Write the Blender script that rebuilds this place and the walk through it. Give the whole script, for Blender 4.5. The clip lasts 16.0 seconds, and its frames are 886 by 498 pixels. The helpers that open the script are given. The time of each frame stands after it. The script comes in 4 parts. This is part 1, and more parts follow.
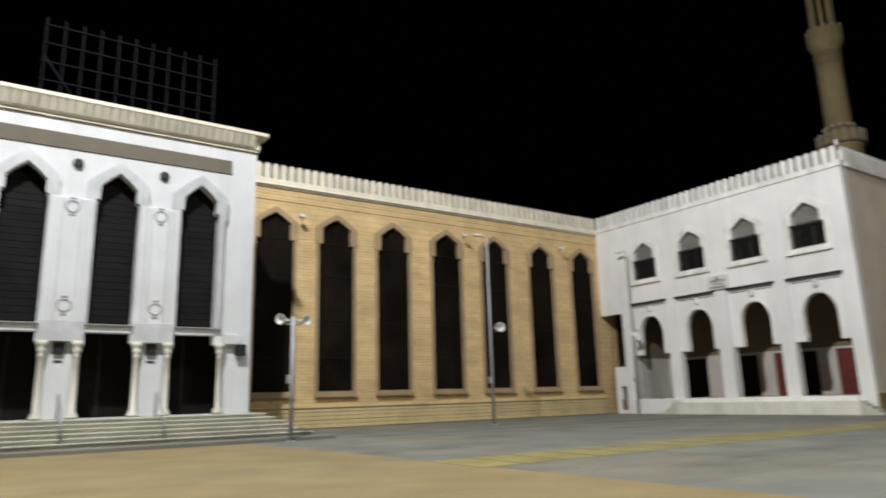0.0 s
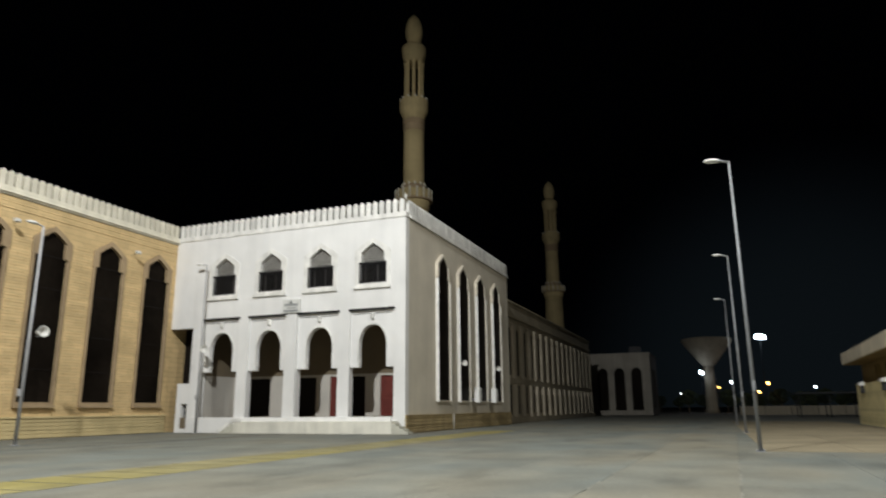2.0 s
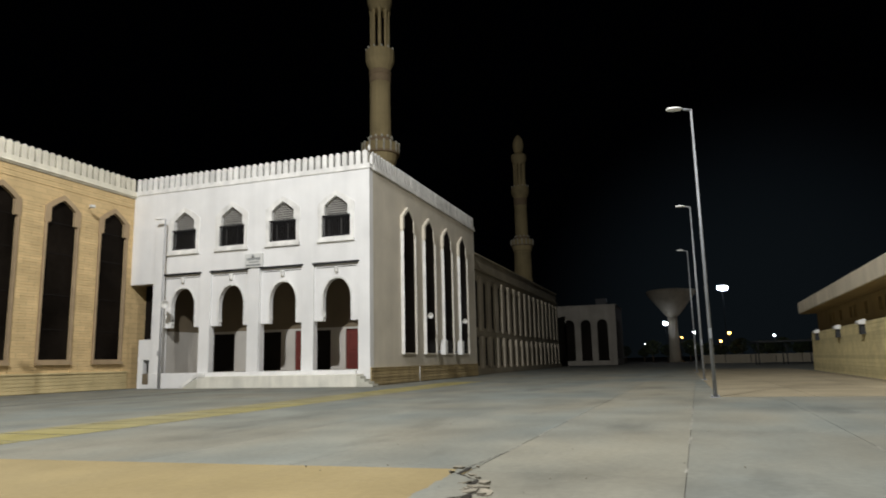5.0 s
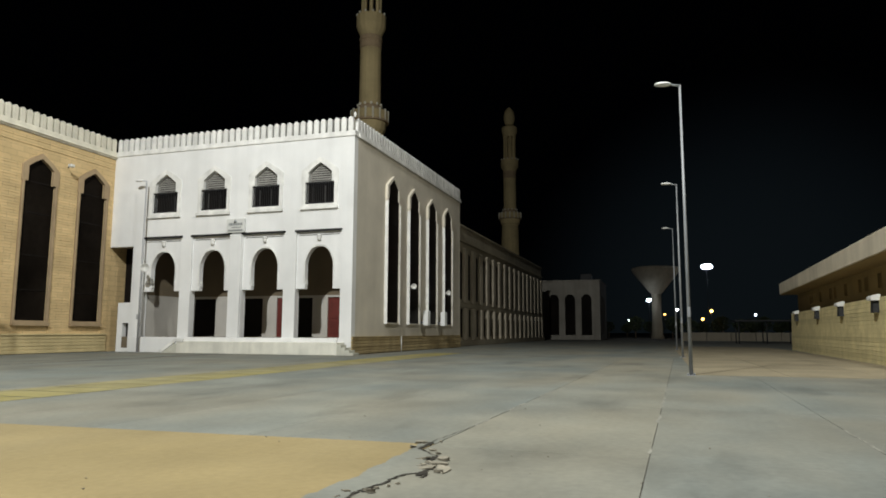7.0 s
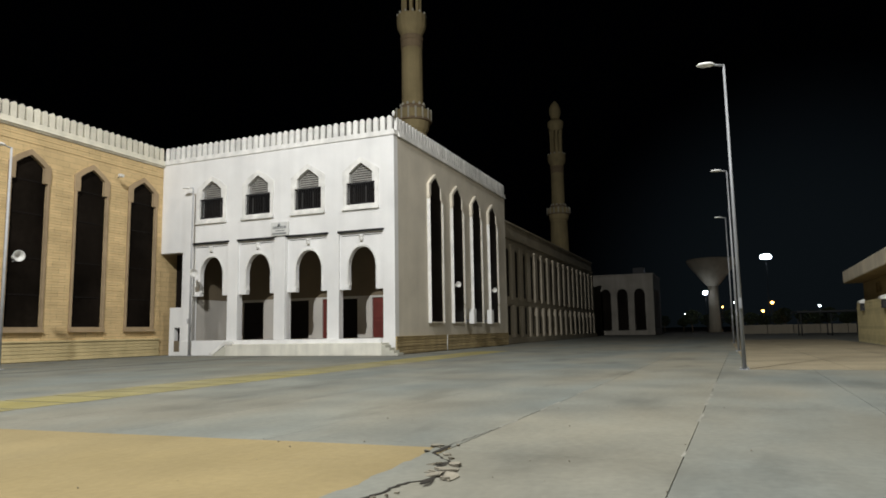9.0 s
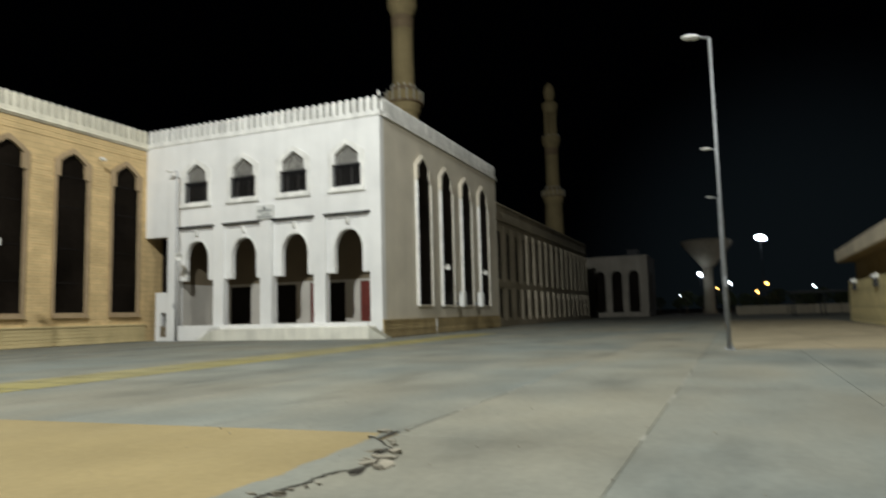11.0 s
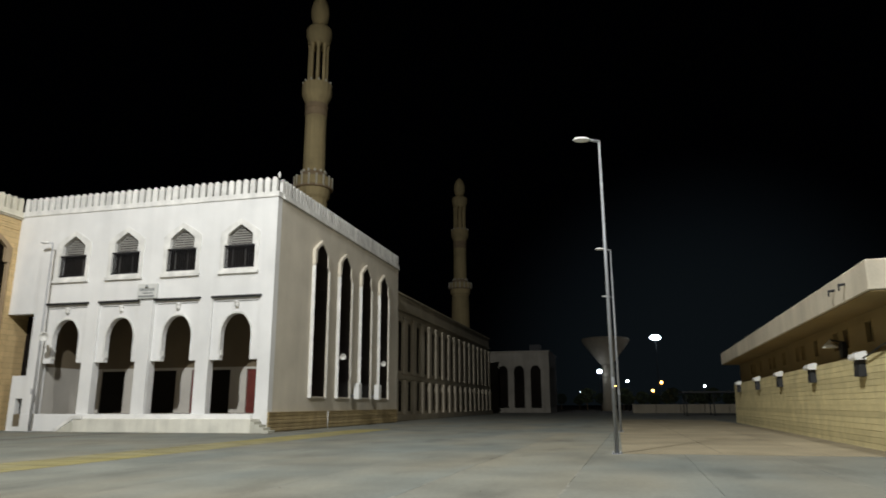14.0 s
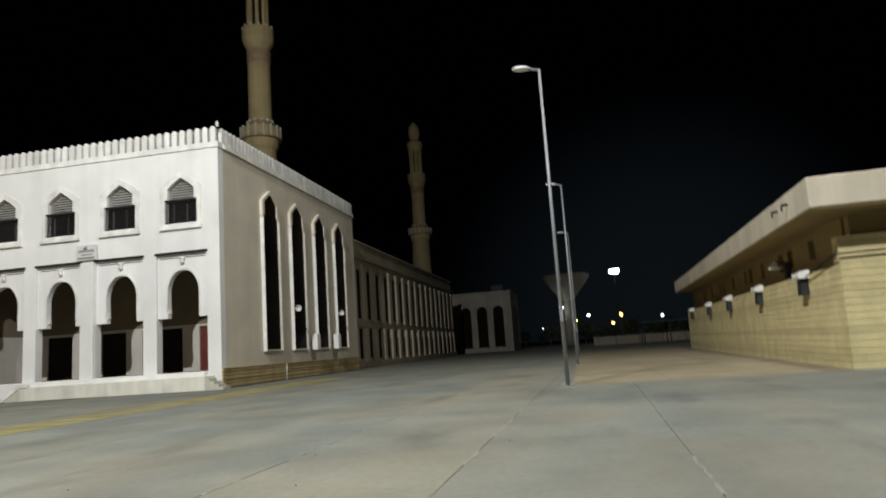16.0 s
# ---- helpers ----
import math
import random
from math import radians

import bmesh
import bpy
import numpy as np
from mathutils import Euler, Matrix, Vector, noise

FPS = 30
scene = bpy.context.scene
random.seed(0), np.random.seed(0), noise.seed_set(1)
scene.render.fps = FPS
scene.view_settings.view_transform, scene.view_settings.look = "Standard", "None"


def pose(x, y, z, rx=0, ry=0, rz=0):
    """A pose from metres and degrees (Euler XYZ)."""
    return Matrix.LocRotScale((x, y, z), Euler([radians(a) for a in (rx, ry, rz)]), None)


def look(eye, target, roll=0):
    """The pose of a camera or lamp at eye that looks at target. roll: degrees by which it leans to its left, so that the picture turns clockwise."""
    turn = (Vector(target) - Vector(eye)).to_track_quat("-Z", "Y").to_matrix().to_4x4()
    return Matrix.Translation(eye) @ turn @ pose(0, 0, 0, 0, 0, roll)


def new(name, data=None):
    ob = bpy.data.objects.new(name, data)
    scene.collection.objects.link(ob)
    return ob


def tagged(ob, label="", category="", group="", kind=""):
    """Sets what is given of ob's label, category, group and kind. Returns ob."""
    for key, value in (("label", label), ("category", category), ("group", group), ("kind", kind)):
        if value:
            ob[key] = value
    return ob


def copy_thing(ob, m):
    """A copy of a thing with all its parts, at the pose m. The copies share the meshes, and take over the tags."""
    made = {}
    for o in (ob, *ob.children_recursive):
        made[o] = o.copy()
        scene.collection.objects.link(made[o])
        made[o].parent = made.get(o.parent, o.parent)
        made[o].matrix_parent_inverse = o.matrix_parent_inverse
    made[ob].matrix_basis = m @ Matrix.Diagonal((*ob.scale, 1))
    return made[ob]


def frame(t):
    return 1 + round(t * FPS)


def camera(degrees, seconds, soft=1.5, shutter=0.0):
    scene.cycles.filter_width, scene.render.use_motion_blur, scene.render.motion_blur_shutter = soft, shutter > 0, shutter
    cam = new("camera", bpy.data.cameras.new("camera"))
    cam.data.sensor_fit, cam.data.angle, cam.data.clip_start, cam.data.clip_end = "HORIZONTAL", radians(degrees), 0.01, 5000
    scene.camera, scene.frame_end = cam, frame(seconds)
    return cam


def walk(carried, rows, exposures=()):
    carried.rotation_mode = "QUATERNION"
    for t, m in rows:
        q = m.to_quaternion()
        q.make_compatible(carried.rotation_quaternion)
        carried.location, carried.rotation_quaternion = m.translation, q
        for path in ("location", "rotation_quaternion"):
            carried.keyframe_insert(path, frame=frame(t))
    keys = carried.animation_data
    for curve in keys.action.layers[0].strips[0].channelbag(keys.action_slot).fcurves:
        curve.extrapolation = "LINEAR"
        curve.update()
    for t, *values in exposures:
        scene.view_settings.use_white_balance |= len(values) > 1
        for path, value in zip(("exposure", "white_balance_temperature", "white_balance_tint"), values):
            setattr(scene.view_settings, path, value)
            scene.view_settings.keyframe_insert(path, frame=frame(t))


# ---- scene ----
# ---- camera and its walk ----
cam = camera(66.5, 16.0, soft=1.7, shutter=0.8)
PATH = [
    (0, (13.04, 8.829, 1.527), (14.142, 10.442, 1.957), -1.6),
    (0.5, (13.109, 8.611, 1.53), (14.394, 10.088, 1.937), -1.6),
    (1, (13.296, 8.46, 1.53), (14.806, 9.701, 1.953), -1.8),
    (1.5, (13.411, 8.395, 1.495), (15.111, 9.354, 1.932), -1.5),
    (2, (13.584, 8.548, 1.51), (15.398, 9.254, 1.97), -0.5),
    (2.5, (13.686, 8.548, 1.532), (15.525, 9.22, 1.941), -0.3),
    (3, (13.742, 8.499, 1.555), (15.553, 9.243, 1.96), -1.4),
    (3.5, (13.779, 8.384, 1.502), (15.536, 9.265, 1.874), -1.5),
    (4, (13.745, 8.163, 1.446), (15.523, 8.993, 1.83), -2.1),
    (4.5, (14.045, 8.328, 1.438), (15.872, 9.049, 1.814), -1.2),
    (4.7, (14.096, 8.333, 1.434), (15.946, 9.006, 1.787), -1.5),
    (6.8, (14.423, 8.217, 1.48), (16.321, 8.791, 1.745), -0.3),
    (7, (14.487, 8.167, 1.469), (16.377, 8.774, 1.712), 0.2),
    (7.5, (14.649, 8.074, 1.462), (16.562, 8.62, 1.673), 0.1),
    (8, (14.81, 8.01, 1.477), (16.735, 8.499, 1.708), 0.2),
    (8.5, (14.973, 7.939, 1.463), (16.866, 8.541, 1.7), -1.6),
    (8.7, (15.046, 7.914, 1.457), (16.894, 8.641, 1.699), -1.2),
    (10.8, (15.813, 7.566, 1.364), (17.638, 8.348, 1.6), -0.7),
    (11, (15.9, 7.537, 1.365), (17.748, 8.278, 1.558), -1.5),
    (11.5, (16.176, 7.432, 1.396), (18.074, 8.03, 1.596), -0.3),
    (12, (16.404, 7.371, 1.424), (18.33, 7.867, 1.631), -2.0),
    (12.5, (16.578, 7.266, 1.429), (18.463, 7.885, 1.678), 0.1),
    (13, (16.807, 7.141, 1.456), (18.711, 7.693, 1.718), -0.1),
    (13.5, (16.981, 7.127, 1.502), (18.881, 7.573, 1.941), -0.0),
    (14, (17.043, 7.159, 1.511), (18.934, 7.631, 1.961), -0.2),
    (14.5, (17.218, 7.112, 1.512), (19.086, 7.654, 1.978), -0.9),
    (15, (17.4, 6.967, 1.479), (19.288, 7.468, 1.909), -1.0),
    (15.5, (17.639, 6.847, 1.475), (19.559, 7.271, 1.842), -1.2),
    (16, (17.878, 6.717, 1.44), (19.821, 7.09, 1.729), -3.9),
]
walk(cam, [(t, look(eye, target, roll)) for t, eye, target, roll in PATH],
     exposures=[(0.0, -0.27, 6500, 14), (0.5, -0.25, 6500, 13), (1.0, -0.22, 6500, 10), (1.5, -0.1, 6500, 11), (2.0, 0.0, 6500, 11), (4.5, 0.0, 6500, 13.5),
                (7.0, 0.0, 6500, 9), (8.0, 0.0, 6500, 10), (8.5, 0.0, 6500, 12.5), (11.0, -0.07, 6500, 7), (12.5, 0.03, 6500, 10), (14.0, 0.0, 6500, 11), (16.0, 0.0, 6500, 11)])

# ---- night sky, the forecourt floodlight and two added fills ----
world = bpy.data.worlds.new("night_sky")
scene.world = world
world.use_nodes = True
bg = world.node_tree.nodes["Background"]
bg.inputs[1].default_value = 1.0
# a faint town glow low over the far end, fading smoothly into the black night
wn, wl_ = world.node_tree.nodes, world.node_tree.links
wco = wn.new("ShaderNodeTexCoord")
dot = wn.new("ShaderNodeVectorMath")
dot.operation = "DOT_PRODUCT"
dot.inputs[1].default_value = (0.990, -0.12, 0.02)
wl_.new(wco.outputs["Generated"], dot.inputs[0])
wide = wn.new("ShaderNodeMapRange")
wide.interpolation_type = "SMOOTHSTEP"
wide.inputs["From Min"].default_value, wide.inputs["From Max"].default_value = 0.94, 1.0
wl_.new(dot.outputs["Value"], wide.inputs["Value"])
night = wn.new("ShaderNodeMix")
night.data_type = "RGBA"
night.inputs[6].default_value, night.inputs[7].default_value = (0.00012, 0.00016, 0.0003, 1), (0.0035, 0.0051, 0.0063, 1)
wl_.new(wide.outputs[0], night.inputs[0])
wl_.new(night.outputs[2], bg.inputs[0])


def floodlight(name, eye, target, watts, size, cone, colour, blend=0.6):
    data = bpy.data.lights.new(name, "SPOT")
    data.energy, data.color, data.shadow_soft_size = watts, colour, size
    data.spot_size, data.spot_blend = radians(cone), blend
    ob = new(name, data)
    ob.matrix_world = look(eye, target)
    return ob


floodlight("floodlight_mast_west", (10, 20, 37), (40, 25, 2), 98000, 0.5, 144, (0.96, 0.98, 0.95), 0.5)
# added fill with no known mast, evens out walls and plaza
floodlight("unseen_fill_centre", (34, 0, 36), (38, 18, 0), 20000, 0.8, 120, (0.98, 0.98, 0.92), 0.6)
# weak added fill for the side wall and long wing, source unseen
floodlight("unseen_fill_south", (60, -35, 33), (70, 32, 10), 4000, 1.0, 70, (1.0, 0.92, 0.76), 0.7)

# ---- materials ----


def paint(name, colour, rough=0.7, var=0.12, scale=0.6, bump=0.15, grain=22.0, streak=0.0, metal=0.0, each=0.08, courses=None, second=None, shine=0.3, spread=0.2, stain=0.0):
    """A surface with variation at two scales, fine relief, rain streaks and a small change from piece to piece."""
    m = bpy.data.materials.new(name)
    m.use_nodes = True
    nt = m.node_tree
    n, l = nt.nodes, nt.links
    b = n["Principled BSDF"]
    b.inputs["Roughness"].default_value = rough
    b.inputs["Metallic"].default_value = metal
    b.inputs["Specular IOR Level"].default_value = shine
    co = n.new("ShaderNodeNewGeometry")

    def noise_of(size, detail, stretch=(1, 1, 1)):
        mp = n.new("ShaderNodeMapping")
        mp.inputs["Scale"].default_value = stretch
        l.new(co.outputs["Position"], mp.inputs["Vector"])
        t = n.new("ShaderNodeTexNoise")
        t.inputs["Scale"].default_value, t.inputs["Detail"].default_value = size, detail
        l.new(mp.outputs[0], t.inputs["Vector"])
        return t

    def ramp(source, a, c, half=0.2):
        r = n.new("ShaderNodeMapRange")
        r.inputs["From Min"].default_value, r.inputs["From Max"].default_value = 0.5 - half, 0.5 + half
        r.inputs["To Min"].default_value, r.inputs["To Max"].default_value = a, c
        l.new(source, r.inputs["Value"])
        return r.outputs[0]

    def times(a, c):
        t = n.new("ShaderNodeMath")
        t.operation = "MULTIPLY"
        l.new(a, t.inputs[0])
        l.new(c, t.inputs[1])
        return t.outputs[0]

    big, fine = noise_of(scale, 5), noise_of(grain, 4)
    value = times(ramp(big.outputs[0], 1 - var, 1 + var), ramp(fine.outputs[0], 1 - var * 0.4, 1 + var * 0.4))
    info = n.new("ShaderNodeObjectInfo")
    r = n.new("ShaderNodeMapRange")
    r.inputs["To Min"].default_value, r.inputs["To Max"].default_value = 1 - each, 1 + each
    l.new(info.outputs["Random"], r.inputs["Value"])
    value = times(value, r.outputs[0])
    if streak:
        value = times(value, ramp(noise_of(1.3, 6, (1, 1, 0.07)).outputs[0], 1 - streak, 1 + streak * 0.4))
    if stain:
        # long scuffs and damp marks, sparse and soft-edged
        marks = ramp(noise_of(0.55, 6, (0.45, 1.25, 1)).outputs[0], 0, 1, 0.5)
        cut = n.new("ShaderNodeMapRange")
        cut.interpolation_type = "SMOOTHSTEP"
        cut.inputs["From Min"].default_value, cut.inputs["From Max"].default_value = 0.55, 0.72
        cut.inputs["To Min"].default_value, cut.inputs["To Max"].default_value = 1.0, 1.0 - stain
        l.new(marks, cut.inputs["Value"])
        value = times(value, cut.outputs[0])
    height = fine.outputs[0]
    if courses:
        wide, tall = courses
        sep = n.new("ShaderNodeSeparateXYZ")
        l.new(co.outputs["Position"], sep.inputs[0])
        add = n.new("ShaderNodeMath")
        l.new(sep.outputs[0], add.inputs[0])
        l.new(sep.outputs[1], add.inputs[1])
        com = n.new("ShaderNodeCombineXYZ")
        l.new(add.outputs[0], com.inputs[0])
        l.new(sep.outputs[2], com.inputs[1])
        br = n.new("ShaderNodeTexBrick")
        br.inputs["Scale"].default_value = 1.0
        br.inputs["Brick Width"].default_value, br.inputs["Row Height"].default_value = wide, tall
        br.inputs["Mortar Size"].default_value = 0.012
        br.inputs["Mortar Smooth"].default_value = 0.3
        br.inputs["Color1"].default_value, br.inputs["Color2"].default_value = (1.06, 1.06, 1.06, 1), (0.93, 0.93, 0.93, 1)
        br.inputs["Mortar"].default_value = (0.62, 0.6, 0.58, 1)
        l.new(com.outputs[0], br.inputs["Vector"])
        value = times(value, br.outputs["Color"])
    mix = n.new("ShaderNodeMix")
    mix.data_type, mix.blend_type = "RGBA", "MULTIPLY"
    mix.inputs[0].default_value = 1.0
    mix.inputs[6].default_value = (*colour, 1)
    if second:
        tone = n.new("ShaderNodeMix")
        tone.data_type = "RGBA"
        tone.inputs[6].default_value, tone.inputs[7].default_value = (*colour, 1), (*second, 1)
        l.new(ramp(noise_of(0.13 if spread > 0.16 else 0.24, 5, (0.55, 1, 1)).outputs[0], 0, 1, spread), tone.inputs[0])
        l.new(tone.outputs[2], mix.inputs[6])
    l.new(value, mix.inputs[7])
    l.new(mix.outputs[2], b.inputs["Base Color"])
    if bump:
        bp = n.new("ShaderNodeBump")
        bp.inputs["Strength"].default_value, bp.inputs["Distance"].default_value = bump, 0.02
        l.new(height, bp.inputs["Height"])
        l.new(bp.outputs[0], b.inputs["Normal"])
    return m


def glow(name, colour, strength):
    m = bpy.data.materials.new(name)
    m.use_nodes = True
    b = m.node_tree.nodes["Principled BSDF"]
    b.inputs["Emission Color"].default_value, b.inputs["Emission Strength"].default_value = (*colour, 1), strength
    return m


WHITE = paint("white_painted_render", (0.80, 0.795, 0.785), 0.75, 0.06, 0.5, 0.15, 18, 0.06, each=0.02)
TERRACE = paint("dusty_cream_render", (0.70, 0.68, 0.60), 0.8, 0.12, 0.8, 0.2, 18, 0.18)
WHITE_TRIM = paint("white_stone_trim", (0.79, 0.78, 0.75), 0.7, 0.12, 1.5, 0.2, 30, 0.20, each=0.08)
# white render made greyer and warmer to hold the side wall's weaker light
SHADED_WHITE = paint("shaded_white_render", (0.66, 0.605, 0.505), 0.8, 0.10, 0.4, 0.15, 16, 0.06, each=0.03)
# long wing's render, lowered in colour to hold the dim light out there
WING_DIMMED = paint("dimmed_grey_tan_render", (0.40, 0.35, 0.26), 0.85, 0.14, 0.3, 0.2, 12, 0.14, each=0.05)
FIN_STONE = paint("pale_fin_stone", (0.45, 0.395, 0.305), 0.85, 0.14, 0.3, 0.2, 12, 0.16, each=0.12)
# far block lowered further still, its lack of light in the base colour
FAR_DIMMED = paint("dimmed_far_render", (0.30, 0.275, 0.235), 0.85, 0.16, 0.3, 0.2, 8, 0.16, each=0.05)
# arcade interior plaster, its deep shade put into the colour
INNER_SHADED = paint("shaded_arcade_plaster", (0.17, 0.135, 0.09), 0.8, 0.08, 0.6, 0.1, 18, 0.05, each=0.03)
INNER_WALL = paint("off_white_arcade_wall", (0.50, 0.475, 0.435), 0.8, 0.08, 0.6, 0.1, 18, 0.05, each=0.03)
PORTAL_WHITE = paint("cool_white_marble", (0.635, 0.655, 0.675), 0.55, 0.06, 0.7, 0.08, 26, 0.08, each=0.03)
COLUMN = paint("pale_cream_marble", (0.62, 0.60, 0.53), 0.5, 0.10, 1.2, 0.1, 24, 0.12)
# greyed for both grime and the soft shadow lines of the mouldings
PORTAL_TRIM = paint("grimy_shaded_marble", (0.53, 0.55, 0.57), 0.6, 0.12, 1.4, 0.12, 26, 0.16, each=0.05)
CREAM = paint("cream_carved_stone", (0.69, 0.65, 0.54), 0.7, 0.10, 1.2, 0.25, 24, 0.1)
TAN = paint("tan_limestone", (0.65, 0.475, 0.245), 0.85, 0.11, 0.5, 0.35, 20, 0.05, each=0.07, courses=(0.9, 0.36))
TAN_PLAIN = paint("tan_limestone_course", (0.56, 0.45, 0.24), 0.85, 0.14, 0.7, 0.4, 20, 0.08, each=0.10)
# tan base stone scaled darker, the side's weak light put into its colour
BASE_SHADED = paint("shaded_tan_split_stone", (0.42, 0.325, 0.17), 0.85, 0.20, 0.9, 0.5, 16, 0.08, each=0.14)
BROWN_STONE = paint("brown_stone_surround", (0.36, 0.265, 0.16), 0.8, 0.12, 1.0, 0.25, 26, 0.06)
TAUPE = paint("taupe_inscription_band", (0.145, 0.130, 0.100), 0.8, 0.08, 1.0, 0.1)
MINARET_STONE = paint("sand_coloured_stone", (0.53, 0.42, 0.22), 0.85, 0.14, 0.35, 0.25, 8, 0.12, each=0.10)
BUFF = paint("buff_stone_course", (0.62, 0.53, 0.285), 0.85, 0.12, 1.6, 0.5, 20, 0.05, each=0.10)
FASCIA = paint("pale_roof_fascia", (0.68, 0.61, 0.48), 0.8, 0.12, 0.5, 0.15, 18, 0.15)
TOWER = paint("stained_concrete_tank", (0.33, 0.29, 0.22), 0.85, 0.14, 0.3, 0.2, 10, 0.14)
# wall and soffit below the roof overhang, eave shade included in the brown
EAVE_SHADED = paint("shaded_eave_wall", (0.30, 0.22, 0.10), 0.85, 0.12, 0.5, 0.2)
CONCRETE = paint("worn_concrete_paving", (0.159, 0.172, 0.156), 0.8, 0.17, 0.45, 0.3, 9, each=0.05, second=(0.198, 0.188, 0.149), spread=0.15, stain=0.22)
WARM_CONCRETE = paint("dusty_concrete_paving", (0.178, 0.180, 0.153), 0.8, 0.17, 0.45, 0.3, 9, each=0.05, second=(0.214, 0.199, 0.152), spread=0.15, stain=0.20)
MORTAR = paint("pale_joint_mortar", (0.225, 0.218, 0.185), 0.9, 0.25, 2.5, 0.5, 20)
YELLOW = paint("worn_ochre_paving_paint", (0.27, 0.205, 0.090), 0.85, 0.13, 0.5, 0.3, 10, each=0.0, second=(0.235, 0.190, 0.105))
STRIPE = paint("faded_yellow_road_paint", (0.275, 0.235, 0.085), 0.8, 0.20, 0.8, 0.2, 12, second=(0.240, 0.213, 0.112), spread=0.14)
SANDY = paint("sandy_paving", (0.262, 0.222, 0.148), 0.9, 0.2, 0.4, 0.4, 12, each=0.05)
EARTH = paint("dusty_ground", (0.17, 0.16, 0.14), 0.95, 0.25, 0.08, 0.3, 5)
STEP_STONE = paint("pale_marble_step", (0.52, 0.51, 0.44), 0.6, 0.12, 0.8, 0.1, 20, each=0.06)
DARK_EDGE = paint("dirt_filled_joint", (0.095, 0.09, 0.08), 0.9, 0.3)
CRACK_DARK = paint("deep_crack", (0.03, 0.026, 0.02), 0.95, 0.2)
RUBBLE = paint("broken_concrete", (0.235, 0.212, 0.165), 0.9, 0.25, 3, 0.6, 25)
GALV = paint("galvanised_steel", (0.30, 0.31, 0.325), 0.5, 0.12, 2, 0.05, 40, metal=0.2)
PALE_STEEL = paint("pale_painted_steel", (0.42, 0.42, 0.43), 0.5, 0.10, 2, 0.05, 40)
LAMP_WHITE = paint("white_enamel", (0.82, 0.82, 0.80), 0.4, 0.06, 2, 0.0)
HORN_GREY = paint("pale_grey_plastic", (0.62, 0.61, 0.58), 0.45, 0.08, 4, 0.05)
STEEL_DARK = paint("weathered_steel_frame", (0.028, 0.029, 0.031), 0.6, 0.2, 3, 0.1)
BLACK_IRON = paint("black_iron", (0.018, 0.018, 0.02), 0.55, 0.2, 4, 0.05)
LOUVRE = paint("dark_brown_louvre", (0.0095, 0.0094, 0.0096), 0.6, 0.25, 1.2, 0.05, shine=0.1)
# frame steel taken almost to black so it looks unlit despite the near floodlight
DIMMED_STEEL = paint("dimmed_frame_steel", (0.008, 0.0088, 0.011), 0.8, 0.2, 3, 0.05, shine=0.1)
LATTICE = paint("grey_timber_lattice", (0.10, 0.095, 0.09), 0.75, 0.15, 3, 0.1)
SCREEN = paint("pale_grey_window_screen", (0.30, 0.29, 0.27), 0.75, 0.15, 3, 0.1)
GLASS = paint("dark_tinted_glass", (0.0110, 0.0085, 0.0065), 0.35, 0.45, 0.35, 0.0, 3, 0.25, shine=0.012)
# near-black for doors and bars, also for sheets that replace deep shade
DARK_FILL = paint("dark_door_and_shade_fill", (0.009, 0.007, 0.006), 0.6, 0.2, 2, 0.05, shine=0.1)
RED_DOOR = paint("dark_red_timber", (0.13, 0.028, 0.022), 0.6, 0.15, 2, 0.1)
SIGN_GREY = paint("pale_grey_sign_board", (0.62, 0.62, 0.60), 0.6, 0.05, 2, 0.0)
CARVED = paint("grey_carved_marble", (0.26, 0.27, 0.28), 0.7, 0.1)
SIGN_INK = paint("grey_sign_lettering", (0.24, 0.25, 0.25), 0.7, 0.1)
LEAF = paint("dark_foliage", (0.05, 0.065, 0.03), 0.8, 0.3, 2, 0.2)
BARK = paint("grey_brown_bark", (0.12, 0.09, 0.06), 0.9, 0.2, 3, 0.4)
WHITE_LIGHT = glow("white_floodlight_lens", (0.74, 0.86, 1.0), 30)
SMALL_LIGHT = glow("white_street_light_lens", (0.85, 0.92, 1.0), 16)
SODIUM = glow("orange_street_light_lens", (1.0, 0.48, 0.10), 14)

# ---- mesh helpers ----


def box(bm, x0, x1, y0, y1, z0, z1, bevel=0.0):
    v = bmesh.ops.create_cube(bm, size=1, matrix=Matrix.Translation(((x0 + x1) / 2, (y0 + y1) / 2, (z0 + z1) / 2)) @ Matrix.Diagonal((x1 - x0, y1 - y0, z1 - z0, 1)))["verts"]
    if bevel:
        edges = list({e for q in v for e in q.link_edges})
        bmesh.ops.bevel(bm, geom=edges, offset=bevel, segments=1, affect="EDGES")
    return bm


def rod(bm, a, b, r0, r1=None, seg=12):
    a, b = Vector(a), Vector(b)
    d = b - a
    m = Matrix.Translation((a + b) / 2) @ d.to_track_quat("Z", "Y").to_matrix().to_4x4()
    geo = bmesh.ops.create_cone(bm, cap_ends=True, segments=seg, radius1=r0, radius2=r0 if r1 is None else r1, depth=d.length, matrix=m)
    for f in {f for v in geo["verts"] for f in v.link_faces}:
        f.smooth = len(f.verts) == 4
    return bm


def lathe(bm, profile, x=0, y=0, z=0, seg=32, smooth=True):
    """Turns (radius, height) pairs round the upright through x, y."""
    rings = []
    for r, h in profile:
        rings.append([bm.verts.new((x + r * math.cos(2 * math.pi * i / seg), y + r * math.sin(2 * math.pi * i / seg), z + h)) for i in range(seg)])
    for lo, hi in zip(rings, rings[1:]):
        for i in range(seg):
            bm.faces.new((lo[i], lo[(i + 1) % seg], hi[(i + 1) % seg], hi[i])).smooth = smooth
    bm.faces.new(rings[0][::-1])
    bm.faces.new(rings[-1])
    return bm


